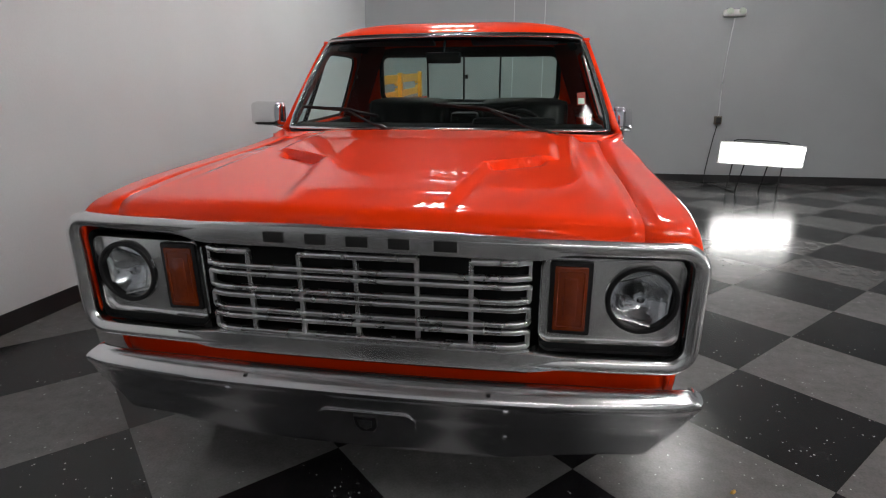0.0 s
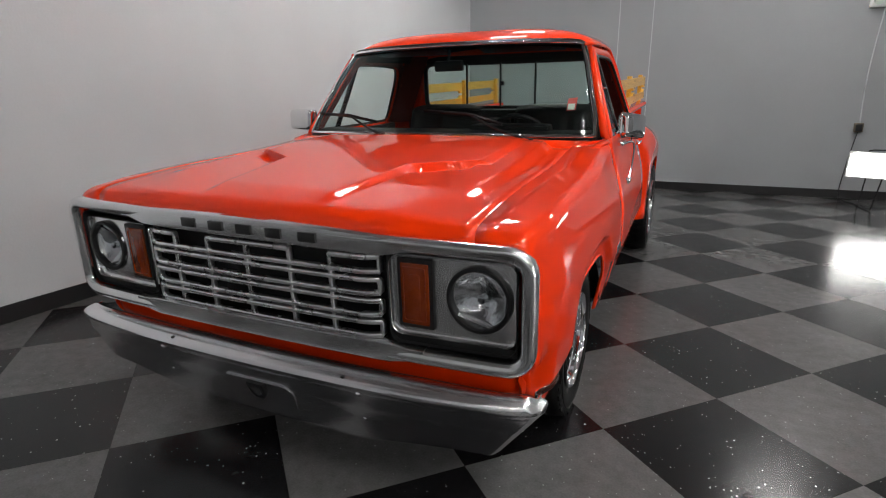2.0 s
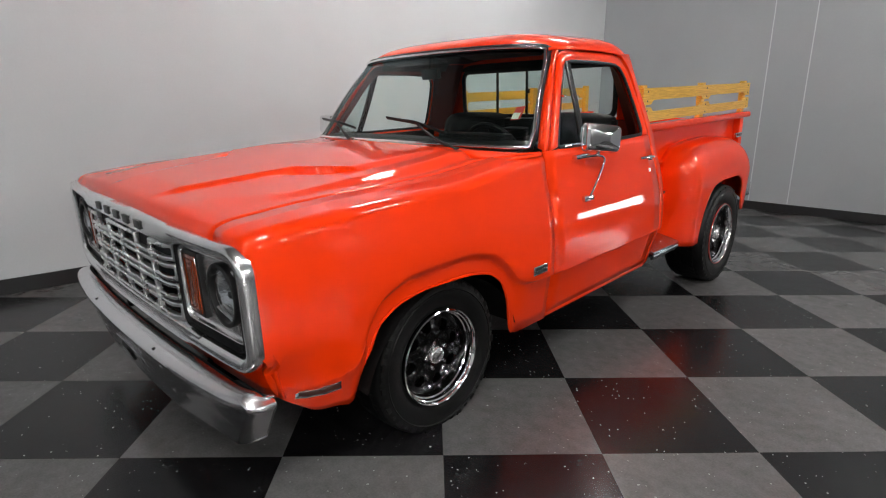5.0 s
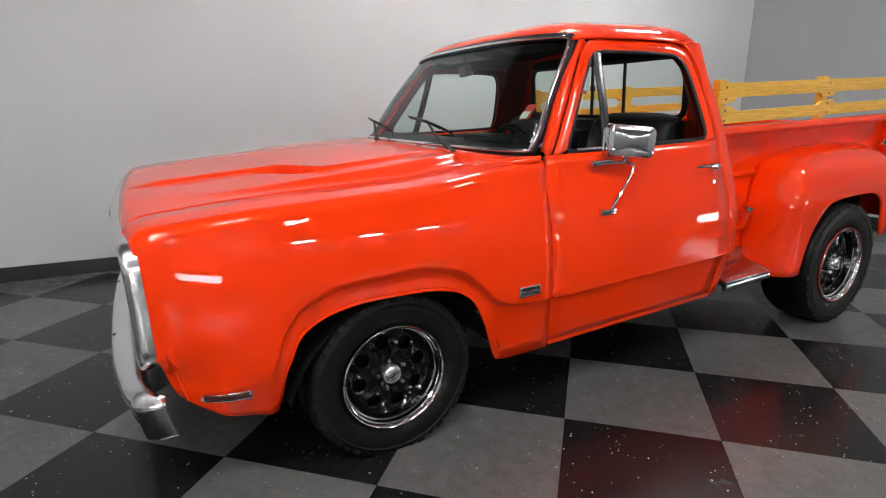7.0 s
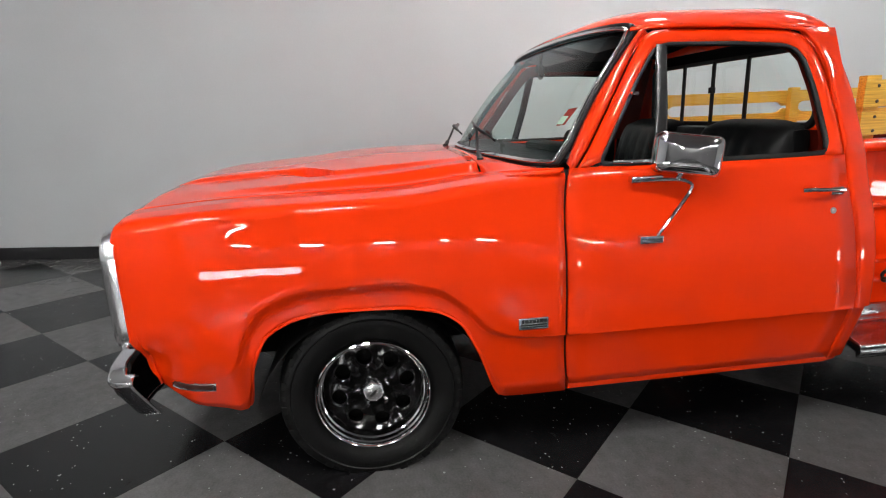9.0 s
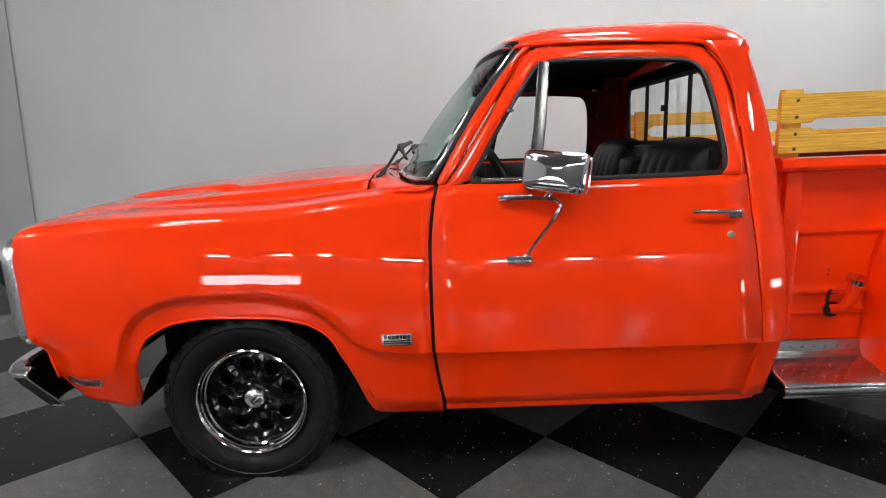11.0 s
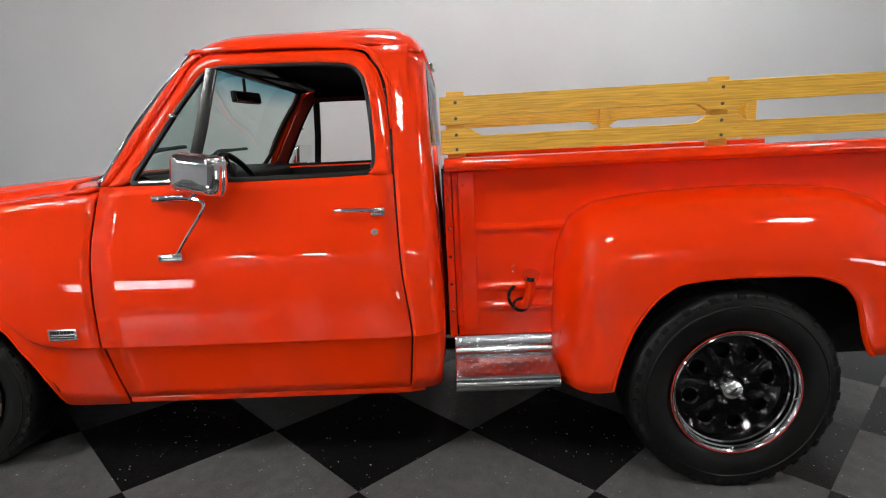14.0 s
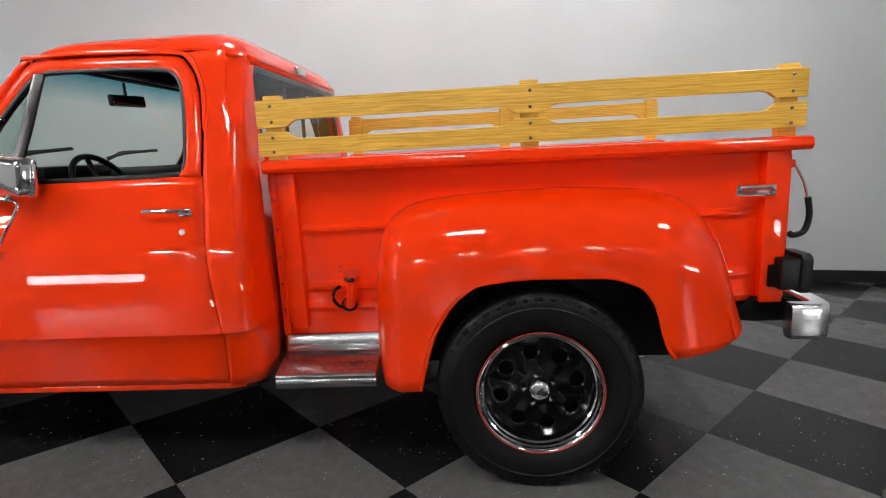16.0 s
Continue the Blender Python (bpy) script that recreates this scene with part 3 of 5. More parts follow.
rear_window.visible_shadow = False
gl = [(x, cab_back(z + 1.3125) - 0.012, z + 1.3125) for x, z in rounded(1.31, 0.325, 0.06, 6)]
part("gasket", sweep(gl, rounded(0.035, 0.02, 0.008), (0, 1, 0), True), GASKET, rear_window)
for x in (-0.298, -0.028, 0.238):
    part("slider_bar", block((0.012, 0.018, 0.315), (x, 1.864, 1.3125), 0.003), BLACK, rear_window)
part("latch", block((0.02, 0.03, 0.03), (-0.005, 1.845, 1.325), 0.004), BLACK, rear_window)
cargo = part("cargo_lamp", block((0.13, 0.03, 0.04), (0.03, 1.885, 1.525), 0.012), CHROME, truck, "chrome cargo lamp above the rear window")
part("lens", block((0.09, 0.012, 0.022), (0.03, 1.90, 1.522), 0.006), STICKER_WHITE, cargo)


# doors with open windows and vent panes
def window_outline():
    return [(0.845, 1.078), (0.853, 1.10), (0.90, 1.175), (1.0, 1.335), (1.075, 1.438), (1.10, 1.458), (1.15, 1.468), (1.4, 1.466), (1.59, 1.455), (1.635, 1.44), (1.667, 1.40), (1.688, 1.30), (1.702, 1.14), (1.698, 1.092), (1.672, 1.07), (1.4, 1.066), (1.1, 1.066), (0.87, 1.068)]


def door(mirror):
    zs = span(0.279, 0.48, 7) + [0.49, 0.4935, 0.497, 0.503] + span(0.53, 1.062, 16)

    def at(z, u):
        a, b = door_front(z) + 0.004, door_rear(z) - 0.003
        y = a + (b - a) * u
        return (side_x(y, z, 0.49, 0.018), y, z)

    ob = part("door", surf(at, zs, span(0, 1, 14)), RED, truck, "orange-red door with its window wound down", mirror=mirror, solid=0.03)
    win = window_outline()
    ring_in = resample([(pillar_x(z), y, z) for y, z in win[:15]], 60)
    outer = [(0.755, 1.062), (0.80, 1.118), (0.90, 1.27), (0.985, 1.40), (1.04, 1.482), (1.08, 1.513), (1.14, 1.521), (1.4, 1.519), (1.6, 1.514), (1.669, 1.497), (1.719, 1.434), (1.745, 1.335), (1.759, 1.2), (1.762, 1.1), (1.763, 1.062)]
    ring_out = resample([(pillar_x(z), y, z) for y, z in outer], 60)
    part("window_frame", strip(ring_in, ring_out, 5, (0.010, 0, 0.0)), RED, ob, mirror=mirror, solid=0.03)
    part("frame_liner", strip([p + Vector((-0.034, 0, -0.002)) for p in ring_in], [p + Vector((-0.034, 0, 0)) for p in ring_out], 3), RED_SHADED, ob, mirror=mirror)
    part("belt_edge", strip(resample([(pillar_x(z) - 0.002, y, z) for y, z in ((0.86, 1.07), (1.2, 1.066), (1.67, 1.07))], 12), resample([(0.945, y, 1.055) for y in (0.80, 1.2, 1.74)], 12), 2), RED, ob, mirror=mirror)
    full = smooth_path([(pillar_x(z) - 0.004, y, z) for y, z in win], 3, True)
    part("window_seal", sweep(full, rounded(0.019, 0.014, 0.005), (1, 0, 0.3), True), GASKET, ob, mirror=mirror)
    vent = part("vent_window", surf(lambda u, v: Vector((pillar_x(1.075 + 0.385 * v), 0.862 + 0.235 * v + (1.055 + 0.055 * v - 0.862 - 0.235 * v) * u, 1.075 + 0.385 * v)), span(0, 1, 2), span(0, 1, 4)), CLEAR, ob, "hinged vent pane with a chrome post", mirror=mirror)
    vent.visible_shadow = False
    part("vent_post", sweep([(pillar_x(z) + 0.001, y, z) for y, z in ((1.05, 1.062), (1.085, 1.25), (1.113, 1.463))], rounded(0.042, 0.014, 0.004), (1, 0, 0)), DULL_ALUMINIUM, vent, "dark satin vent post", mirror=mirror)
    part("vent_sill", sweep([(0.948, 0.875, 1.075), (0.948, 1.05, 1.073)], rounded(0.012, 0.012, 0.003)), CHROME, vent, mirror=mirror)
    part("vent_latch", block((0.02, 0.025, 0.012), (0.865, 0.985, 1.30), 0.004), CHROME, vent, mirror=mirror)
    # handle and lock
    h = part("handle", sweep([(1.003, 1.565, 0.948), (1.012, 1.59, 0.95), (1.012, 1.70, 0.945), (1.008, 1.725, 0.942)], rounded(0.012, 0.014, 0.004)), CHROME, ob, "chrome pull handle", mirror=mirror)
    part("handle_base", block((0.014, 0.05, 0.03), (0.988, 1.712, 0.938), 0.006), CHROME, h, mirror=mirror)
    part("lock", lathe([(0.0, 0.006), (0.009, 0.006), (0.012, 0.003), (0.013, -0.01)], 14, (0.999, 1.697, 0.868)), SATIN, ob, "round chrome door lock", mirror=mirror)
    part("door_card", surf(lambda u, v: (0.90 - 0.03 * v, 0.75 + 0.98 * u, 0.42 + 0.63 * v), span(0, 1, 2), span(0, 1, 2)), VINYL, ob, mirror=mirror, solid=0.02)
    # swing-out mirror on a bent tube arm
    arm = part("mirror_arm", tube(smooth_path([(0.985, 0.955, 1.012), (1.0, 1.03, 1.014), (1.012, 1.085, 1.012), (1.020, 1.118, 1.002), (1.024, 1.126, 0.985), (1.026, 1.105, 0.95), (1.026, 1.06, 0.89), (1.022, 1.012, 0.824)], 5), 0.0065, 8), CHROME, ob, "bent chrome mirror arm", mirror=mirror)
    part("upper_bracket", block((0.03, 0.115, 0.022), (0.975, 0.985, 1.016), 0.006), CHROME, arm, mirror=mirror)
    part("lower_bracket", block((0.03, 0.085, 0.026), (1.018, 0.99, 0.815), 0.004), CHROME, arm, mirror=mirror)
    yaw, cy, cx = (22, 1.122, 0.985) if not mirror else (80, 0.93, 1.105)
    turn = pose(cx, cy, 1.092, -7, -4, -yaw)
    if mirror:
        turn = pose(cx, cy, 1.13, 0, -4, -yaw)
    shell = bmesh.new()
    rings = [(0.97, 0.0), (0.995, 0.003), (1.0, 0.008), (1.0, 0.016), (0.985, 0.020), (0.965, 0.021), (0.958, 0.024), (0.950, 0.034), (0.93, 0.044), (0.90, 0.051), (0.84, 0.057), (0.7, 0.0625), (0.5, 0.066), (0.3, 0.068), (0.12, 0.0688)]
    out = rounded(0.224, 0.138, 0.028, 9)
    rows = [[shell.verts.new(turn @ Vector((d, a * k, b * k))) for a, b in out] for k, d in rings]
    for r0, r1 in zip(rows, rows[1:]):
        for i in range(len(out)):
            j = (i + 1) % len(out)
            shell.faces.new((r0[i], r0[j], r1[j], r1[i]))
    shell.faces.new(rows[0])
    shell.faces.new(rows[-1][::-1])
    head = part("mirror_head", shell, CHROME, arm, "rectangular chrome door mirror", mirror=mirror, sharp=60)
    face = bmesh.new()
    face.faces.new([face.verts.new(turn @ Vector((-0.002, a * 0.93, b * 0.93))) for a, b in out])
    part("mirror_glass", face, MIRROR, arm, mirror=mirror)
    part("swivel", tube([Vector((1.01, 1.075, 1.008)), turn @ Vector((0.02, 0, -0.05))], 0.009, 8), CHROME, arm, mirror=mirror)


for mir, sgn in SIDES:
    door(mir)
    # black sheets behind the door edges stand in for shade in the gaps
    part("front_gap_dark", surf(lambda z, v: (side_x(0.7, z, 0.49, 0.018) - 0.022, door_front(z) - 0.03 + 0.06 * v, z), span(0.30, 1.055, 12), span(0, 1, 2)), BLACK, truck, mirror=mir)
    part("rear_gap_dark", surf(lambda z, v: (body_x(1.78, z) - 0.024, door_rear(z) - 0.03 + 0.06 * v, z), span(0.30, 1.47, 16), span(0, 1, 2)), BLACK, truck, mirror=mir)

# wipers, parked: the arm rises from the cowl to a blade standing off the glass
for pivot, knee, tip, b0, b1 in (((0.60, 0.492, 1.072), (0.43, 0.515, 1.118), (0.25, 0.552, 1.190), (-0.03, 0.590, 1.208), (0.42, 0.590, 1.140)), ((-0.23, 0.476, 1.088), (-0.36, 0.520, 1.125), (-0.50, 0.572, 1.182), (-0.76, 0.640, 1.190), (-0.325, 0.580, 1.148))):
    pivot, knee, tip, b0, b1 = (Vector(p) for p in (pivot, knee, tip, b0, b1))
    w = part("wiper", tube(smooth_path([pivot, knee, tip], 6), 0.0065, 6), BLACK, truck, "black wiper arm with its blade")
    part("arm_root", tube([pivot, pivot.lerp(knee, 0.5)], 0.011, 8), BLACK, w)
    part("blade", sweep(smooth_path([b0, tip + Vector((0, 0.012, -0.006)), b1], 8), rounded(0.009, 0.02, 0.003), (0, -0.7, 0.7)), GASKET, w)
    part("blade_bridge", tube(smooth_path([b0.lerp(tip, 0.45) + Vector((0, -0.002, 0)), tip + Vector((0, -0.006, 0.003)), b1.lerp(tip, 0.45) + Vector((0, -0.002, 0))], 6), 0.007, 6), BLACK, w)
    part("pivot", lathe([(0, 0.014), (0.012, 0.012), (0.015, 0.004), (0.017, -0.03)], 14, (0, 0, 0)), BLACK, w).matrix_local = pose(*pivot, 0, -90, 0)


# ---- front end ----
def ring_path(w, h, r, cx, cz, y0=0.0, n=7):
    return [(cx + a, face_y(cx + a) + y0, cz + b) for a, b in rounded(w, h, r, n)]


def densify(path, step=0.05, closed=True):
    out = []
    for a, b in zip(path, path[1:] + (path[:1] if closed else [])):
        a, b = Vector(a), Vector(b)
        n = max(1, int((b - a).length / step))
        out += [a.lerp(b, i / n) for i in range(n)]
    return [Vector((p.x, face_y(p.x) + 0.0, p.z - 0.012 * p.x * ease(0.75, 0.90, p.z))) for p in out]


# the surround's section: outward, forward
RING = [(-0.020, -0.030), (-0.021, -0.006), (-0.018, 0.004), (-0.013, 0.009), (-0.006, 0.0125), (0.003, 0.015), (0.012, 0.0155), (0.0185, 0.013), (0.0235, 0.007), (0.026, -0.002), (0.0265, -0.014), (0.024, -0.03)]
surround = part("grille_surround", sweep(densify(ring_path(1.945, 0.356, 0.06, -0.014, 0.742)), RING, (0, -1, 0), True), ALUMINIUM, truck, "brushed aluminium grille surround", sharp=50)


def bar_x(z0, z1, e0, e1, arch=0.0, front=0.0165, deep=0.04):
    """A bowed bar across the front whose ends flow into the surround's own section."""
    rel = [(0.0, 0.0, deep), (0.55, 0.02, 0), (0.88, 0.08, 0), (1.0, 0.5, 0), (0.88, 0.92, 0), (0.55, 0.98, 0), (0.0, 1.0, deep)]

    def at(x, i):
        k = ease(0.50, 0.61, abs(x))
        lo, hi = z0 + (e0 - z0) * k, z1 + arch * max(0.0, 1 - (x / 0.6) ** 2) + (e1 - z1) * k
        out, h, back = rel[i]
        z = lo + (hi - lo) * h
        return (x, face_y(x) - out * (front + (0.011 - front) * k) + back, z - 0.012 * x * ease(0.75, 0.90, z))

    return surf(at, span(-0.64, 0.64, 65), range(7))


part("header_bar", bar_x(0.880, 0.942, 0.902, 0.938, 0.014), ALUMINIUM, surround, "aluminium header bar above the grille")
part("lower_bar", bar_x(0.530, 0.598, 0.541, 0.587), ALUMINIUM, surround)
for i, (x, w) in enumerate(((-0.26, 0.063), (-0.13, 0.063), (-0.004, 0.065), (0.121, 0.063), (0.255, 0.067))):
    # raised dark blocks where the header carries lettering
    part("header_block", block((w, 0.006, 0.031), (x, face_y(x) - 0.0185, 0.916 - 0.012 * x), 0.002), BLACK_INK, surround, "raised black block on the header bar")
# black sheet standing in for the shade behind the grille and lamps
part("grille_dark_sheet", surf(lambda x, z: (x, face_y(x) + 0.11, z), span(-0.95, 0.95, 21), span(0.56, 0.93, 3)), BLACK, truck)
# grille: four closed loops crossed by uprights
def bars(path):
    """Bars stand proud of the face and turn back at their ends."""
    return [Vector((p[0], face_y(p[0]) + 0.012 - 0.018 * (1 - ease(0.445, 0.497, abs(p[0]))), p[2])) for p in path]


grille = part("grille", merge(*[sweep(bars(densify([(a, 0, b + 0.844 - 0.0705 * k) for a, b in rounded(0.99, 0.046, 0.004, 2)], 0.03)), rounded(0.016, 0.022, 0.005), (0, -1, 0), True) for k in (1, 2, 3)]), SATIN, truck, "satin metal grille with a broken top bar")
for x0, x1 in ((-0.497, -0.355), (-0.191, 0.169), (0.328, 0.497)):
    part("top_bar", sweep(bars([(x, 0, 0.867) for x in span(x0, x1, 10)]), rounded(0.022, 0.016, 0.005)), SATIN, grille)
part("second_bar", sweep(bars([(x, 0, 0.821) for x in span(-0.497, 0.497, 40)]), rounded(0.022, 0.016, 0.005)), SATIN, grille)
for x in (-0.495, 0.495):
    part("end_bar", sweep(bars([(x, 0, 0.818), (x, 0, 0.871)]), rounded(0.010, 0.022, 0.003), (0, 1, 0)), SATIN, grille)
for x in (-0.355, -0.191, -0.015, 0.169, 0.328):
    part("upright", sweep(bars([(x, 0, 0.606), (x, 0, 0.868)]), rounded(0.014, 0.020, 0.004), (0, 1, 0)), SATIN, grille)

for mir, sgn in SIDES:
    cx, cz = 0.7255, 0.752
    hx, hz = 0.812, 0.763
    ax, az = 0.611, 0.760
    bezel_y = lambda x: face_y(x) + 0.016
    out = rounded(0.406, 0.262, 0.034, 13)
    n = len(out)
    bm = bmesh.new()
    loops = []

    def put(a, b, d):
        return bm.verts.new((a, bezel_y(a) + d, b))

    angles = [math.atan2(b + cz - hz, a + cx - hx) for a, b in out]
    for ka, kb, d in ((1.0, 1.0, 0.05), (1.0, 1.0, 0.002), (0.992, 0.988, -0.005), (0.978, 0.968, -0.007), (0.966, 0.950, -0.003), (0.958, 0.938, 0.008)):
        loops.append([put(cx + a * ka, cz + b * kb, d) for a, b in out])
    for r, d in ((0.1045, 0.007), (0.1025, 0.003), (0.100, 0.005), (0.097, 0.03)):
        loops.append([put(hx + r * math.cos(t), hz + r * math.sin(t), d) for t in angles])
    for r0, r1 in zip(loops, loops[1:]):
        for i in range(n):
            bm.faces.new((r0[i], r0[(i + 1) % n], r1[(i + 1) % n], r1[i]))
    bezel = part("headlamp_bezel", bm, ALUMINIUM, truck, "aluminium headlamp bezel", mirror=mir, sharp=55)
    hy = bezel_y(hx) + 0.018
    # black sleeve standing in for the dark gap round the bezel
    gap_ring = [(0.727 + a, 0.752 + b) for a, b in rounded(0.400, 0.302, 0.035, 6)]
    part("lamp_gap_sleeve", surf(lambda i, d: (gap_ring[i % len(gap_ring)][0], face_y(gap_ring[i % len(gap_ring)][0]) + d, gap_ring[i % len(gap_ring)][1]), range(len(gap_ring) + 1), (-0.002, 0.05, 0.108)), BLACK, bezel, mirror=mir)
    part("lower_strip", sweep([(x, face_y(x) + 0.022, 0.606) for x in span(0.53, 0.925, 9)], rounded(0.012, 0.030, 0.003)), BLACK, bezel, mirror=mir)
    cap = lambda r0, bulge, y, k=9: surf(lambda t, r: (hx + r * math.cos(t), y - bulge * (1 - (r / r0) ** 2), hz + r * math.sin(t)), span(0, 2 * math.pi, 33), span(0, r0, k))
    part("rubber_ring", sweep([(hx + 0.0945 * math.cos(t), hy - 0.012, hz + 0.0945 * math.sin(t)) for t in span(0, 2 * math.pi, 41)[:-1]], rounded(0.015, 0.03, 0.005), (0, 1, 0), True), BLACK, bezel, mirror=mir)
    lamp = part("headlamp", cap(0.088, 0.020, hy - 0.010), LAMP_GLASS, bezel, "round glass headlamp", mirror=mir)
    lamp.visible_shadow = False
    part("reflector", cap(0.089, -0.045, hy + 0.004), REFLECTOR, bezel, mirror=mir)
    part("bulb_shield", lathe([(0.0, 0.016), (0.012, 0.013), (0.017, 0.0), (0.014, -0.012)], 14, (0, 0, 0)), REFLECTOR, bezel, mirror=False).matrix_local = pose(sgn * hx, hy + 0.014, hz - 0.006, 0, 0, -90)
    # amber lamp in a black recess, with a stepped lens
    part("indicator_frame", block((0.122, 0.03, 0.222), (ax, bezel_y(ax) + 0.012, az), 0.008), BLACK, bezel, mirror=mir)
    amber = part("indicator_lens", block((0.096, 0.022, 0.196), (ax, bezel_y(ax) + 0.003, az), 0.007), AMBER, bezel, "amber indicator lens", mirror=mir)
    part("lens_frame", sweep([(ax + a, bezel_y(ax) - 0.008, az + b) for a, b in rounded(0.074, 0.168, 0.006, 3)], rounded(0.004, 0.004, 0.001), (0, -1, 0), True), AMBER, bezel, mirror=mir)
    part("lens_rib", block((0.040, 0.008, 0.130), (ax, bezel_y(ax) - 0.006, az), 0.005), AMBER, bezel, mirror=mir)
    for sx in (0.553, 0.882):
        part("screw", lathe([(0, 0.004), (0.006, 0.002), (0.006, -0.004)], 10, (0, 0, 0)), CHROME, bezel, mirror=False).matrix_local = pose(sgn * sx, face_y(sx) + 0.020, 0.607, 0, 0, -90)

# red apron and bumper
part("front_apron", surf(lambda x, v: (x, face_y(x) + 0.05 + 0.02 * v * v + 0.02 * ease(0.87, 0.952, abs(x)), 0.552 - 0.13 * v), sorted(set(span(-0.952, 0.952, 25) + [s * v for s in (1, -1) for v in (0.89, 0.91, 0.925, 0.94)])), span(0, 1, 4)), RED, truck, solid=0.008)
# floating black strip that stands in for the shaded gap above the apron
part("apron_gap_shade", surf(lambda x, v: (x, face_y(x) + 0.030 + 0.008 * v, 0.532 - 0.032 * v), span(-0.42, 0.50, 12), span(0, 1, 2)), BLACK, truck)


bumper_y = curve([(-1.0, -0.806), (-0.92, -0.834), (-0.82, -0.850), (-0.6, -0.873), (-0.38, -0.884), (0.0, -0.890), (0.38, -0.884), (0.6, -0.873), (0.82, -0.850), (0.92, -0.834), (1.0, -0.806)])
BUMPER_U = span(0.0, 0.9, 16)[1:] + [0.93, 0.96, 0.98, 0.99, 1.0] + [1 + k / 9 for k in range(1, 10)] + [2.15, 2.3]
BUMPER_U = [-u for u in BUMPER_U[::-1]] + [0.0] + BUMPER_U
# the section: back from the lip, height
BUMPER_SECTION = [(0.088, 0.490), (0.075, 0.497), (0.055, 0.4985), (0.030, 0.495), (0.013, 0.488), (0.004, 0.479), (0.0, 0.469), (0.001, 0.460), (0.006, 0.451), (0.013, 0.444), (0.016, 0.435), (0.022, 0.39), (0.032, 0.372), (0.040, 0.335), (0.055, 0.256), (0.059, 0.243), (0.066, 0.236), (0.078, 0.238)]


def bumper_at(u, i, inset=0.0):
    """The bumper's section: across the front, then round a slanting corner into a short return."""
    d, z = BUMPER_SECTION[i]
    a = min(abs(u), 1.0)
    # the lower edge climbs towards the ends
    z += 0.045 * ease(0.45, 0.95, a) * ease(0.44, 0.25, z)
    end = 0.982 - 0.78 * max(0.0, 0.452 - z) - 0.9 * max(0.0, z - 0.466)
    x = end * a
    y = bumper_y(x) + d * (1 - 0.25 * ease(0.6, 1.0, a)) + inset
    if abs(u) > 1:
        t = min(abs(u) - 1, 1.0) * math.pi / 2
        x += (0.036 - inset) * math.sin(t)
        back = max(y + 0.012, bumper_y(0.98) + 0.066 + 0.10 * max(0.0, 0.43 - z))
        y += (back - y) * (1 - math.cos(t)) + 0.07 * max(0.0, abs(u) - 2)
        z -= 0.016 * ease(0.462, 0.498, z) * math.sin(t) ** 2
    return (math.copysign(x, u), y, z - inset * 0.4)


bumper = part("front_bumper", surf(bumper_at, BUMPER_U, range(18)), BUMPER_CHROME, truck, "worn chrome front bumper", solid=0.003, sharp=28)
part("bumper_back", surf(lambda u, i: bumper_at(u, i, 0.009), BUMPER_U, range(18)), UNDER, bumper, "dark painted back of the bumper")
plate_face = lambda a, b, d: (0.010 + a, -0.890 + 0.0215 + (0.39 - b) * 0.235 - d + 0.008 * ease(0.39, 0.36, b), b)
part("plate_recess", prism([(a, 0.333 + b) for a, b in rounded(0.31, 0.125, 0.035, 6)], 0.003, plate_face), BUMPER_CHROME, bumper, "pressed number plate mount", bevel=0.001)
em = part("emblem", prism([(a, 0.352 + b) for a, b in ((-0.036, 0.034), (0.036, 0.034), (0.034, -0.015), (0.02, -0.036), (-0.02, -0.036), (-0.034, -0.015))], 0.014, plate_face), BLACK, bumper, "small plain shield emblem", bevel=0.003)
part("emblem_field", prism([(a, 0.352 + b) for a, b in ((-0.024, 0.02), (0.024, 0.02), (0.02, -0.012), (0.0, -0.024), (-0.02, -0.012))], 0.003, lambda a, b, d: plate_face(a, b, d + 0.0145)), ALUMINIUM, em)
for x in (-0.372, 0.390):
    part("bolt_hole", block((0.012, 0.012, 0.008), (x, bumper_y(x) + 0.016, 0.488), 0.002), BLACK, bumper)
for x in (-0.441, 0.441):
    for z, d in ((0.437, 0.015), (0.331, 0.044)):
        part("bolt", lathe([(0, 0.006), (0.006, 0.005), (0.010, 0.001), (0.010, -0.004)], 12, (0, 0, 0)), BUMPER_CHROME, bumper).matrix_local = pose(x, bumper_y(x) + d, z, 0, 0, -90)
for mir, sgn in SIDES:
    part("bumper_bracket", block((0.05, 0.12, 0.07), (0.5, -0.66, 0.41), 0.006), UNDER, bumper, mirror=mir)


# ---- wheels ----
def settle(bm):
    """Flattens a tyre where it bears on the floor."""
    c, s = math.cos(radians(RAKE)), math.sin(radians(RAKE))
    for v in bm.verts:
        high = v.co.z * c + v.co.y * s
        if high < 0.001:
            v.co.z += (0.001 - high) / c
    return bm


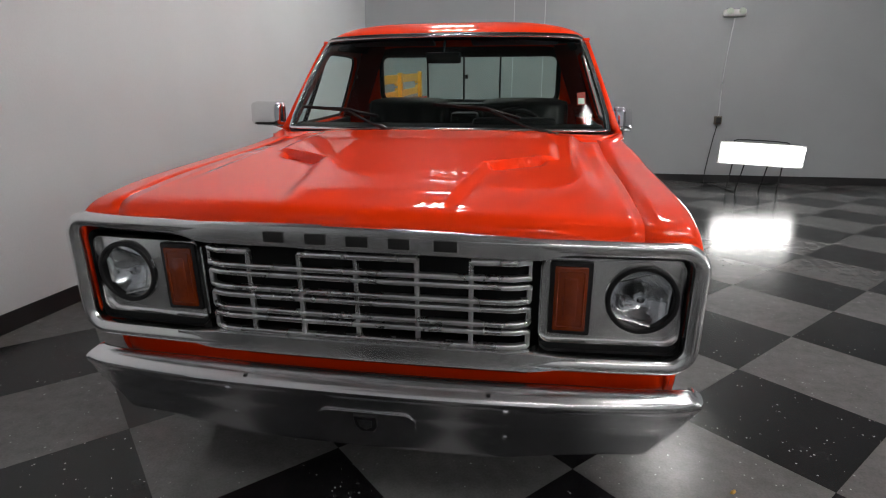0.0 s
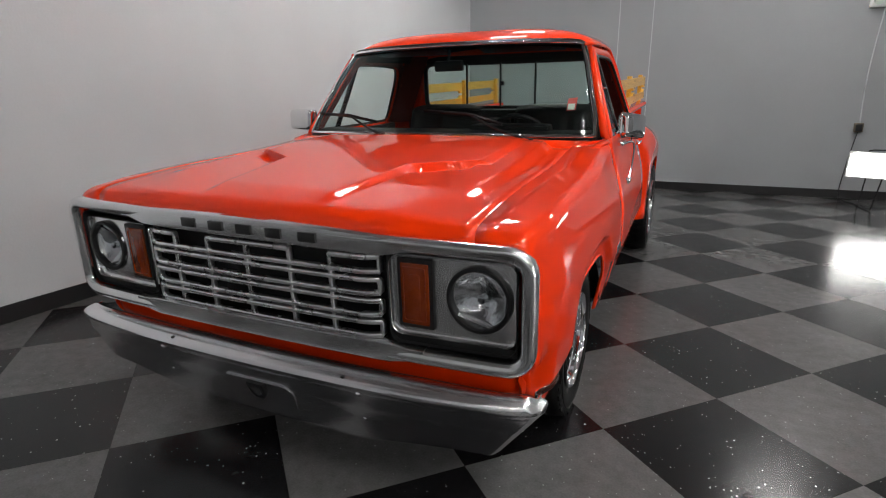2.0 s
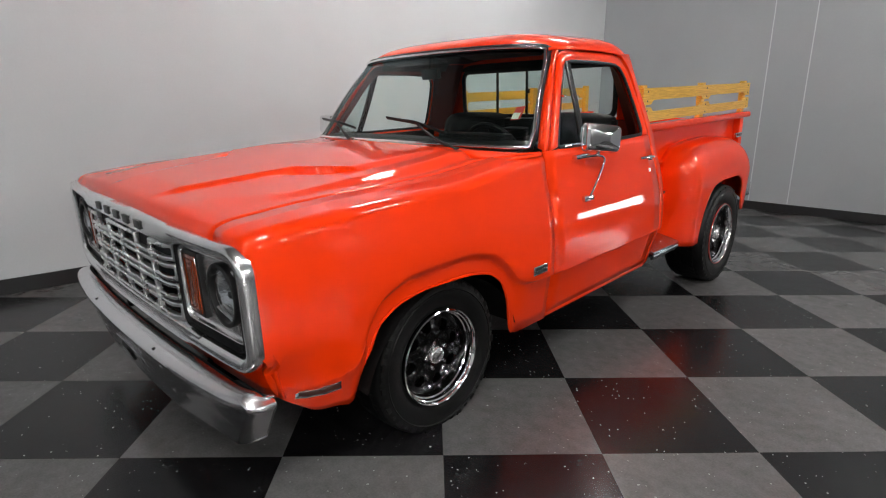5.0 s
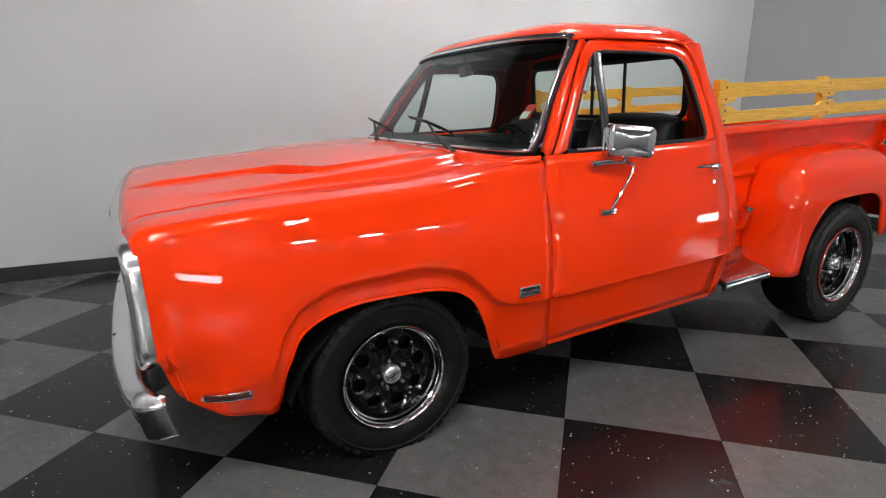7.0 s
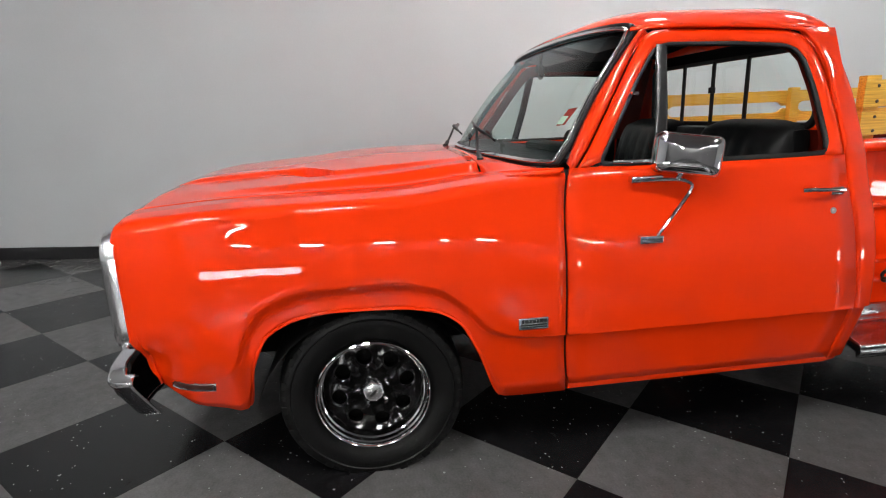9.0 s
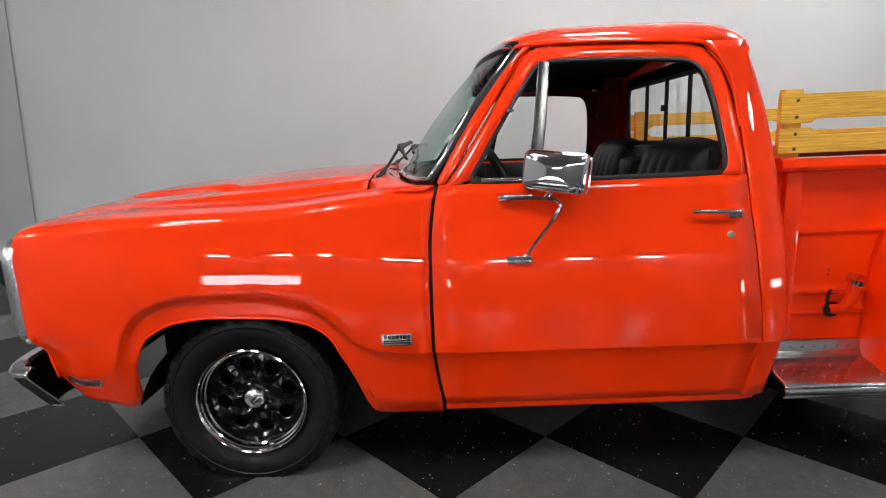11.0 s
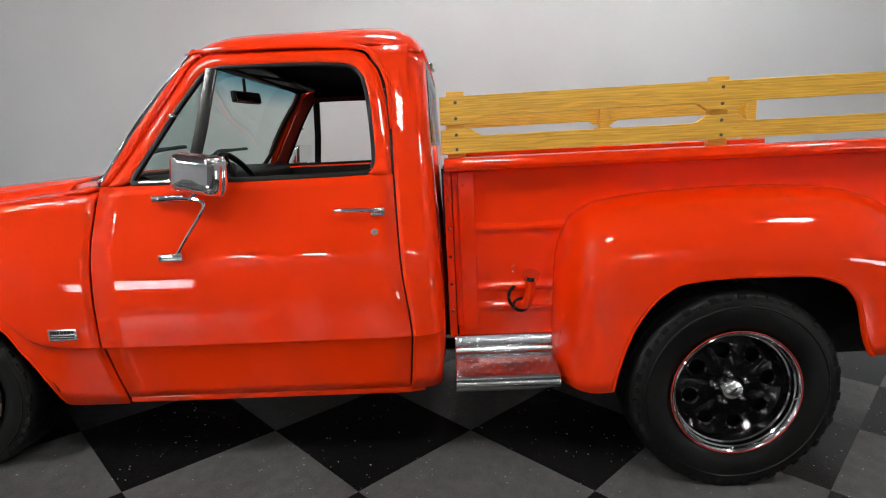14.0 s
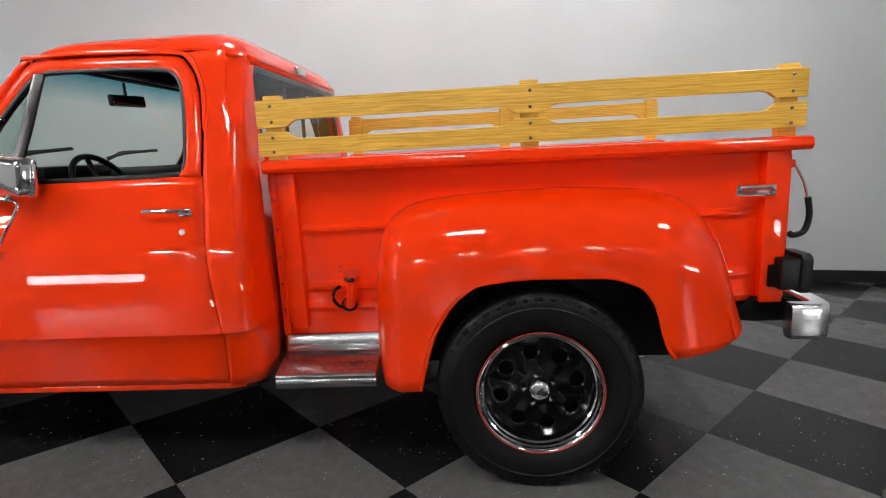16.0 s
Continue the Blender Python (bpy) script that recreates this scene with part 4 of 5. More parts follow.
def wheel(cx, cy, cz, radius, rim, width, mirror, treads, hub):
    ob = new("wheel")
    ob.parent = truck
    ob["label"] = "black spoked wheel with a polished rim and wide tyre"
    side = width / 2
    prof = [(rim - 0.008, side - 0.035), (rim + 0.006, side - 0.012), (rim + 0.03, side + 0.002), ((rim + radius) / 2, side + 0.008), (radius - 0.04, side + 0.007), (radius - 0.018, side + 0.002), (radius - 0.006, side - 0.008), (radius - 0.001, side - 0.03), (radius, 0.0), (radius - 0.002, 0.06 - side), (radius - 0.03, 0.01 - side), ((rim + radius) / 2, -side), (rim, 0.03 - side)]
    c = (cx - side, cy, cz)
    tyre = part("tyre", settle(lathe(prof, 72, c)), RUBBER, ob, "black rubber tyre", mirror=mirror, sharp=50)
    part("sidewall_bead", lathe([((rim + radius) / 2 + 0.02, side + 0.0075), ((rim + radius) / 2 + 0.023, side + 0.0105), ((rim + radius) / 2 + 0.026, side + 0.0075)], 64, c), RUBBER, tyre, mirror=mirror)
    blocks = []
    for k in range(treads):
        a0 = 2 * math.pi * k / treads
        for o0, o1, skew in ((side - 0.058, side - 0.012, 0.02), (side - 0.115, side - 0.064, 0.05), (0.004, 0.05, -0.03), (-0.05, -0.004, 0.03)):
            bm = bmesh.new()
            a1 = a0 + 2 * math.pi / treads * 0.90
            lift = 0.005
            q = []
            for a, o in ((a0, o0), (a1, o0), (a1 + skew, o1), (a0 + skew, o1)):
                low = radius - (0.011 * max(0.0, (o - side + 0.05) / 0.04) ** 1.6 if o > side - 0.05 else 0.0)
                for r in (low - 0.01, low + lift - 0.002):
                    q.append(bm.verts.new((c[0] + o, cy + r * math.cos(a), cz + r * math.sin(a))))
            b0, b1, b2, b3 = q[0::2]
            t0, t1, t2, t3 = q[1::2]
            for f in ((t0, t1, t2, t3), (b0, b1, t1, t0), (b1, b2, t2, t1), (b2, b3, t3, t2), (b3, b0, t0, t3)):
                bm.faces.new(f)
            blocks.append(bm)
        # lugs wrapping over the shoulder on to the sidewall
        mid = a0 + math.pi / treads
        lug = block((0.018, 2 * math.pi * radius / treads * (0.62 if k % 2 else 0.40), 0.034 if k % 2 else 0.024), (0, 0, 0), 0.003)
        spin = Matrix.Translation((c[0] + side - 0.0045, cy, cz)) @ Matrix.Rotation(mid - math.pi / 2, 4, "X") @ Matrix.Translation((0, 0, radius - 0.027))
        bmesh.ops.transform(lug, matrix=spin, verts=lug.verts)
        blocks.append(lug)
    tread = part("tread", settle(merge(*blocks)), RUBBER, tyre, smooth=False, mirror=mirror)
    tread["kind"] = "stuff"
    face = hub - cx
    rp = [(rim + 0.004, side - 0.006), (rim + 0.005, side + 0.004), (rim + 0.001, side + 0.008), (rim - 0.003, side + 0.004), (rim - 0.006, side - 0.010), (rim - 0.011, side - 0.013), (rim - 0.013, side - 0.03), (rim - 0.018, side - 0.034), (rim - 0.020, side - 0.075), (rim - 0.021, side - 0.1)]
    part("rim", lathe(rp, 64, c), CHROME, ob, "polished rim lip", mirror=mirror)
    if radius > 0.35:
        part("pinstripe", lathe([(rim + 0.0065, side + 0.003), (rim + 0.009, side + 0.0055), (rim + 0.0095, side - 0.002)], 64, c), STICKER_RED, ob, "thin red pinstripe round the rim", mirror=mirror)
    # dished centre with round openings
    d0 = hub - 0.035 - c[0]
    r_out, r_in, hole_r, hole_c, holes = rim - 0.020, 0.062, 0.027, (rim - 0.020) * 0.70, 8
    bm = bmesh.new()
    m = 16
    for h in range(holes):
        t0 = 2 * math.pi * h / holes + 0.2
        half = math.pi / holes
        ring, edge = [], []
        for i in range(m):
            a = 2 * math.pi * i / m
            pr, pt = hole_c + hole_r * math.cos(a), hole_r * math.sin(a) / hole_c
            ring.append((pr, t0 + pt))
            ca, sa = math.cos(a), math.sin(a)
            k = max(abs(ca), abs(sa))
            er = hole_c + (r_out - hole_c if ca > 0 else hole_c - r_in) * ca / k
            edge.append((er, t0 + half * sa / k))
        deep = lambda r: d0 - 0.018 * ease(r_in, r_out, r) + 0.0
        ve = [bm.verts.new((c[0] + deep(r), cy + r * math.cos(t), cz + r * math.sin(t))) for r, t in edge]
        vr = [bm.verts.new((c[0] + deep(r) + 0.003, cy + r * math.cos(t), cz + r * math.sin(t))) for r, t in ring]
        vm = [bm.verts.new((c[0] + deep(hole_c + (r - hole_c) * 1.25) + 0.007, cy + (hole_c + (r - hole_c) * 1.25) * math.cos(t0 + (t - t0) * 1.25), cz + (hole_c + (r - hole_c) * 1.25) * math.sin(t0 + (t - t0) * 1.25))) for r, t in ring]
        vb = [bm.verts.new((c[0] + deep(r) - 0.03, cy + r * math.cos(t), cz + r * math.sin(t))) for r, t in ring]
        for i in range(m):
            j = (i + 1) % m
            bm.faces.new((ve[i], ve[j], vm[j], vm[i]))
            bm.faces.new((vm[i], vm[j], vr[j], vr[i]))
            bm.faces.new((vr[i], vr[j], vb[j], vb[i]))
    part("wheel_centre", bm, WHEEL_BLACK, ob, "gloss black wheel centre with round holes", mirror=mirror)
    part("brake_drum", lathe([(0.0, d0 - 0.06), (rim - 0.04, d0 - 0.06), (rim - 0.04, d0 - 0.14)], 32, c), UNDER, ob, mirror=mirror)
    part("hub", lathe([(0.0, d0 + 0.002), (0.07, d0 + 0.001), (0.072, d0 - 0.004)], 32, c), WHEEL_BLACK, ob, mirror=mirror)
    cap = part("hub_cap", lathe([(0.0, d0 + 0.034), (0.030, d0 + 0.033), (0.034, d0 + 0.030), (0.037, d0 + 0.02), (0.038, d0)], 28, c), ALUMINIUM, ob, "round machined hub cap", mirror=mirror)
    part("cap_bar", block((0.003, 0.030, 0.008), (c[0] + d0 + 0.0355, cy, cz), 0.001, (45, 0, 0)), BLACK_INK, cap, mirror=mirror)
    for k in range(5):
        a = 2 * math.pi * k / 5 + 0.5
        part("lug_nut", lathe([(0.0, d0 + 0.028), (0.007, d0 + 0.027), (0.011, d0 + 0.018), (0.0125, d0)], 8, (c[0], cy + 0.057 * math.cos(a), cz + 0.057 * math.sin(a))), CHROME, ob, mirror=mirror)
    return ob


for mir, sgn in SIDES:
    wheel(0.953, 0.021, 0.302, 0.327, 0.198, 0.24, mir, 42, 0.935)
    wheel(1.028, 2.951, 0.236, 0.374, 0.222, 0.30, mir, 46, 1.01)
for y, z, half in ((0.021, 0.31, 0.78), (2.951, 0.236, 0.80)):
    part("axle", tube([(-half, y, z), (half, y, z)], 0.04, 12), UNDER, truck)
part("differential", lathe([(0.0, -0.13), (0.09, -0.11), (0.13, 0.0), (0.09, 0.11), (0.0, 0.13)], 20, (0, 2.951, 0.236)), UNDER, truck)
for mir, sgn in SIDES:
    part("chassis_rail", block((0.07, 4.3, 0.13), (0.43, 1.62, 0.36), 0.008), UNDER, truck, mirror=mir)
    for y0, r, z0, xo in ((0.05, 0.44, 0.60, 0.98),):
        pts = [(y0 + r * math.cos(a), z0 - 0.42 + r * 1.02 * math.sin(a)) for a in span(0.3, math.pi - 0.3, 20)]
        part("wheel_well", surf(lambda i, x: (x, pts[i][0], pts[i][1]), range(20), span(0.45, xo, 3)), UNDER, truck, mirror=mir)
part("engine_bay", block((1.1, 1.0, 0.42), (0, -0.05, 0.66), 0.02), UNDER, truck)
part("inner_front", block((1.3, 0.06, 0.5), (0, -0.62, 0.62), 0.01), UNDER, truck)
part("exhaust_pipe", tube(smooth_path([(0.25, 0.6, 0.2), (0.3, 1.6, 0.2), (0.45, 2.3, 0.24)], 5), 0.028, 10), UNDER, truck)
part("silencer", tube([(0.30, 1.3, 0.22), (0.32, 1.9, 0.22)], 0.08, 14), UNDER, truck)


# ---- cab inside ----
part("cab_floor", block((1.7, 1.15, 0.04), (0, 1.25, 0.36), 0.01), VINYL, truck)
part("firewall", block((1.72, 0.03, 0.72), (0, 0.70, 0.70), 0.005), VINYL, truck)
part("headliner", surf(lambda x, y: (x * (1 - 0.22 * ease(1.55, 1.83, y)), y + 0.06 * (x / 0.74) ** 2 * ease(1.2, 0.97, y), 1.572 - 0.04 * (x / 0.75) ** 2 - 0.030 * ease(1.10, 0.97, y)), span(-0.74, 0.74, 9), span(0.962, 1.84, 10)), HEADLINER, truck)
part("inner_back", surf(lambda x, z: (x, 1.835, z), span(-0.80, 0.80, 3), span(0.40, 1.14, 3)), RED_SHADED, truck)
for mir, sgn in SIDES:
    part("inner_corner", surf(lambda z, v: (pillar_x(z) - 0.03 - 0.13 * v, 1.715 + 0.115 * v, z), span(1.05, 1.53, 6), span(0, 1, 4)), RED_SHADED, truck, mirror=mir)
    belt = part("belt_anchor", block((0.012, 0.03, 0.05), (0.80, 1.74, 1.34), 0.005), CHROME, truck, mirror=mir)
dash_prof = [(0.60, 1.05), (0.74, 1.085), (0.84, 1.092), (0.885, 1.065), (0.89, 0.98), (0.86, 0.90), (0.87, 0.78), (0.80, 0.70), (0.66, 0.72)]
dash = part("dashboard", sweep([(-0.86, 0, 0), (0.86, 0, 0)], [(-y, z) for y, z in dash_prof]), VINYL, truck, "black dashboard", bevel=0.012)
part("gauge_hood", block((0.46, 0.12, 0.06), (0.38, 0.86, 1.09), 0.024), VINYL, dash)
wheel_turn = pose(0.38, 1.04, 0.985, -62, 0, 0)
sw = part("steering_wheel", tube([wheel_turn @ Vector((0.195 * math.cos(a), 0.195 * math.sin(a), 0)) for a in span(0, 2 * math.pi, 37)[:-1]], 0.014, 8, (0, 0.3, 1), True), VINYL, truck, "black steering wheel")
part("spokes", merge(*[tube([wheel_turn @ Vector((0, 0, -0.02)), wheel_turn @ Vector((0.19 * math.cos(a), 0.19 * math.sin(a), 0))], 0.012, 6) for a in (0.3, math.pi - 0.3, -math.pi / 2)]), VINYL, sw)
part("column", tube([(0.38, 1.03, 1.0), (0.38, 0.75, 0.85)], 0.03, 10), VINYL, sw)
part("back_header", surf(lambda x, z: (x, cab_back(z) - 0.022, z), span(-0.66, 0.66, 3), span(1.478, 1.535, 3)), HEADLINER, truck)
for mir, sgn in SIDES:
    part("roof_rail_lining", surf(lambda y, v: (pillar_x(1.478) - 0.062 - 0.03 * v, y, 1.482 + 0.055 * v), span(1.12, 1.76, 6), span(0, 1, 3)), HEADLINER, truck, mirror=mir)
rv = part("rear_view_mirror", block((0.215, 0.025, 0.06), (-0.03, 0.935, 1.437), 0.012, (6, 0, -17)), VINYL, truck, "black-backed rear-view mirror")
part("mirror_glass", block((0.195, 0.004, 0.046), (-0.0252, 0.9504, 1.4352), 0.001, (6, 0, -17)), MIRROR, rv)
part("stalk", tube([(-0.02, 0.935, 1.53), (-0.03, 0.93, 1.46)], 0.008, 8), BLACK, rv)
for mir, sgn in SIDES:
    part("sun_visor", block((0.50, 0.16, 0.018), (0.36, 1.08, 1.53), 0.008, (-12, 0, 0)), VINYL, truck, mirror=mir)


def seat_back(u, v, cx, half):
    """A padded, pleated backrest: across u, up v."""
    x = cx + half * u
    edge = (1 - abs(u) ** 6) ** 0.4 if abs(u) < 1 else 0.0
    puff = 0.09 * edge * (1 - (2 * v - 1) ** 8) ** 0.5 if abs(2 * v - 1) < 1 else 0.0
    pleat = 0.008 * abs(math.sin(u * 9.5)) * ease(0.12, 0.2, v) * (1 - ease(0.78, 0.88, v)) * ease(1.0, 0.7, abs(u))
    return (x, 1.66 + 0.12 * v - puff - pleat, 0.68 + 0.505 * v - 0.03 * abs(u) ** 4 * v)


seat = tagged(part("bench_seat", merge(*[surf(lambda u, v, cx=cx: seat_back(u, v, cx, 0.305), span(-1, 1, 41), span(0, 1, 22)) for cx in (-0.42, 0.42)]), VINYL, truck, "black pleated split bench seat"), "", "")
part("seat_rear", block((1.46, 0.08, 0.46), (0, 1.775, 0.92), 0.03), VINYL, seat)
part("armrest", block((0.20, 0.12, 0.38), (0, 1.71, 0.90), 0.035), VINYL, seat)
part("cushion", block((1.5, 0.52, 0.18), (0, 1.40, 0.64), 0.05), VINYL, seat)


# ---- stepside bed ----
BED_Y0, BED_Y1 = 1.975, 3.89
bead = lambda z: 0.015 * sum(1 / (1 + ((z - c) / 0.013) ** 6) for c in (0.825, 0.59, 0.51))
for mir, sgn in SIDES:
    side = part("bed_side", surf(lambda y, z: (0.755 + bead(z) * ease(2.04, 2.07, y) * ease(3.80, 3.77, y), y, max(z, 0.38 + 0.10 * ease(3.45, 3.6, y) - 0.0012 * (1.07 - z))), span(BED_Y0, BED_Y1, 40), span(0.38, 1.07, 62)), RED, truck, mirror=mir, solid=0.012)
    rail_prof = [(-0.085, 0.006), (-0.088, -0.012), (-0.08, -0.026), (-0.06, -0.03), (-0.045, -0.022), (-0.03, -0.022), (0.045, -0.022), (0.045, 0.014), (-0.05, 0.022), (-0.075, 0.018)]
    part("bed_rail", sweep([(0.755, y, 1.082) for y in span(1.945, 3.945, 12)], [(-s, h) for s, h in rail_prof]), RED, side, mirror=mir, bevel=0.003)
    part("front_stake_post", block((0.04, 0.06, 0.62), (0.775, 2.022, 0.74), 0.006), RED, side, mirror=mir)
    part("rear_stake_post", block((0.06, 0.085, 0.585), (0.778, 3.845, 0.7775), 0.006), RED, side, mirror=mir)
    part("inner_side", surf(lambda y, z: (0.735, y, z), span(BED_Y0, BED_Y1, 2), span(0.5, 1.07, 2)), RED_SHADED, side, mirror=mir)
    for z in span(0.52, 1.0, 5):
        part("rivet", lathe([(0, 0.004), (0.005, 0.003), (0.006, 0)], 8, (0.795, 2.008, z)), RED, side, mirror=mir)
part("bed_floor", block((1.5, 1.88, 0.03), (0, 2.945, 0.50), 0.004), UNDER, truck)
part("bed_front", block((1.53, 0.03, 0.64), (0, 1.985, 0.76), 0.006), RED, truck)
# added dark block that stands in for the shade between cab and bed
part("cab_gap_dark", block((1.36, 0.010, 0.68), (0, 1.934, 0.72), 0.002), GASKET, truck)
mount = part("bed_mount", block((1.515, 0.03, 0.66), (0, 1.953, 0.72), 0.006), RED, truck)
for mir, sgn in SIDES:
    for z in (0.50, 0.61, 0.72, 0.83, 0.95):
        part("flange_bolt", lathe([(0, 0.007), (0.005, 0.006), (0.0075, 0.003), (0.008, 0)], 8, (0.757, 1.953, z)), CHROME, mount, mirror=mir)
    for z in (0.655, 0.675):
        part("flange_bolt", lathe([(0, 0.005), (0.004, 0.004), (0.006, 0)], 8, (0.768, 2.195, z)), CHROME, mount, mirror=mir)
gate = part("tailgate", block((1.50, 0.04, 0.56), (0, 3.905, 0.76), 0.012), RED, truck)
part("tailgate_rib", block((1.3, 0.02, 0.30), (0, 3.93, 0.76), 0.03), RED, gate)

fin_top = curve([(2.342, 0.32), (2.346, 0.55), (2.364, 0.755), (2.418, 0.866), (2.53, 0.921), (2.763, 0.944), (3.057, 0.951), (3.347, 0.935), (3.5, 0.893), (3.6, 0.79), (3.666, 0.607), (3.71, 0.425)])
fin_low = curve([(2.342, 0.245), (2.515, 0.25), (2.536, 0.339), (2.592, 0.493), (2.669, 0.598), (2.752, 0.648), (2.935, 0.664), (3.175, 0.659), (3.294, 0.625), (3.355, 0.554), (3.398, 0.404), (3.431, 0.352), (3.55, 0.362), (3.658, 0.388), (3.71, 0.415)])


def fin_out(y):
    front = math.sqrt(max(0.0, 1 - (max(0.0, 2.47 - y) / 0.13) ** 2))
    back = 0.35 + 0.65 * math.sqrt(max(0.0, 1 - (max(0.0, y - 3.38) / 0.335) ** 2))
    return 0.757 + 0.275 * min(front, back)


def rear_fender(mirror):
    ys = [2.3402, 2.343, 2.348, 2.357, 2.37] + span(2.385, 2.51, 9) + span(2.516, 2.68, 18) + span(2.70, 3.26, 16) + span(3.28, 3.435, 16) + span(3.46, 3.66, 12) + [3.68, 3.695, 3.705, 3.709]

    def at(i, v):
        y = ys[i]
        top, low, xo = fin_top(y), fin_low(y), fin_out(y)
        low = min(low, top - 0.01)
        shoulder = max(low + 0.004, top - 0.25)
        if v <= 12:
            a = v / 12 * math.pi / 2
            return (0.757 + (xo - 0.757) * math.sin(a) ** 0.85, y, shoulder + (top - shoulder) * math.cos(a) ** 0.95)
        t = (v - 12) / 8
        z = shoulder + (low - shoulder) * t
        tuck = 0.015 * ease(0.75, 0.30, z)
        return (xo - tuck, y, z)

    ob = part("rear_fender", surf(at, range(len(ys)), range(21)), RED, truck, mirror=mirror, solid=0.01, sharp=60)
    part("wheel_house", surf(lambda y, v: (0.772, y, 0.27 + (min(0.92, fin_top(y) - 0.03) - 0.27) * v), span(2.40, 3.62, 24), span(0, 1, 4)), UNDER, ob, mirror=mirror)

    def lining(i, v):
        x, y, z = at(i, v)
        return (0.757 + (x - 0.757) * 0.93, y, max(fin_low(y) + 0.02, z - 0.022))

    part("fender_lining", surf(lining, range(8, len(ys) - 6), range(0, 19)), UNDER, ob, mirror=mirror)
    arch = [(fin_out(y) - 0.015 * ease(0.75, 0.30, fin_low(y)) - 0.008, y, fin_low(y)) for y in span(2.516, 3.431, 60)]
    part("wheel_arch_lip", tube(arch, 0.009, 8, (1, 0, 0)), RED, ob, mirror=mirror)
    # running step with pressed studs
    step = part("side_step", sweep([(0, 1.955, 0), (0, 2.345, 0)], [(0.755, 0.398), (0.768, 0.398), (0.772, 0.392), (0.779, 0.352), (0.784, 0.348), (0.792, 0.333), (0.83, 0.325), (0.945, 0.300), (0.956, 0.290), (0.952, 0.281), (0.957, 0.272), (0.955, 0.252), (0.945, 0.24), (0.93, 0.24), (0.93, 0.262), (0.76, 0.305)]), TREAD_PLATE, truck, "polished tread-plate side step", mirror=mirror, bevel=0.004)
    for r in range(5):
        for k in range(9):
            y = 1.975 + 0.042 * k + 0.02 * (r % 2)
            if y < 2.335:
                x = 0.842 + 0.022 * r
                part("stud", lathe([(0.0, 0.003), (0.0045, 0.002), (0.006, -0.002)], 8, (0, 0, 0)), TREAD_PLATE, step).matrix_local = pose(sgn_of(mirror) * x, y, 0.3235 - 0.217 * (x - 0.83), 0, -90, 0)
    for k in range(8):
        part("riser_stud", lathe([(0.0, 0.003), (0.005, 0.002), (0.006, -0.002)], 8, (0, 0, 0)), TREAD_PLATE, step).matrix_local = pose(sgn_of(mirror) * 0.7755, 1.985 + 0.045 * k, 0.372, 0, -8 if not mirror else 188, 0)
    part("step_bracket", block((0.2, 0.04, 0.06), (0.75, 2.15, 0.27), 0.005), UNDER, step, mirror=mirror)
    mk = part("side_reflector", block((0.02, 0.14, 0.04), (0.815, 3.763, 0.914), 0.005), CHROME, truck, "chrome-framed red side marker", mirror=mirror)
    part("lens", block((0.008, 0.11, 0.022), (0.824, 3.763, 0.914), 0.003), RED_LENS, mk, mirror=mirror)
    for y in (3.704, 3.822):
        part("screw", lathe([(0, 0.004), (0.003, 0.003), (0.0045, 0)], 8, (0.825, y, 0.914)), STEEL, mk, mirror=mirror)


sgn_of = lambda mirror: -1 if mirror else 1
for mir, sgn in SIDES:
    rear_fender(mir)
# fuel filler with its hose, on the driver's side
filler = part("fuel_filler", tube(smooth_path([(0.83, 2.255, 0.64), (0.825, 2.25, 0.58), (0.80, 2.235, 0.53), (0.76, 2.215, 0.52)], 5), 0.020, 12), RED, truck, "red fuel filler neck with a chrome cap")
part("cap", tube([(0.832, 2.254, 0.642), (0.838, 2.256, 0.660)], 0.034, 20), CHROME, filler, "chrome fuel cap")
part("vent_hose", tube(smooth_path([(0.79, 2.195, 0.60), (0.81, 2.175, 0.585), (0.812, 2.172, 0.55), (0.80, 2.19, 0.52), (0.765, 2.195, 0.51)], 5), 0.0065, 8), GASKET, filler)
part("hose_seat", sweep([(0.768, 2.222 + 0.027 * math.cos(a), 0.517 + 0.024 * math.sin(a)) for a in span(0, 2 * math.pi, 20)[:-1]], circle(0.007, 6), (1, 0, 0), True), GASKET, filler)

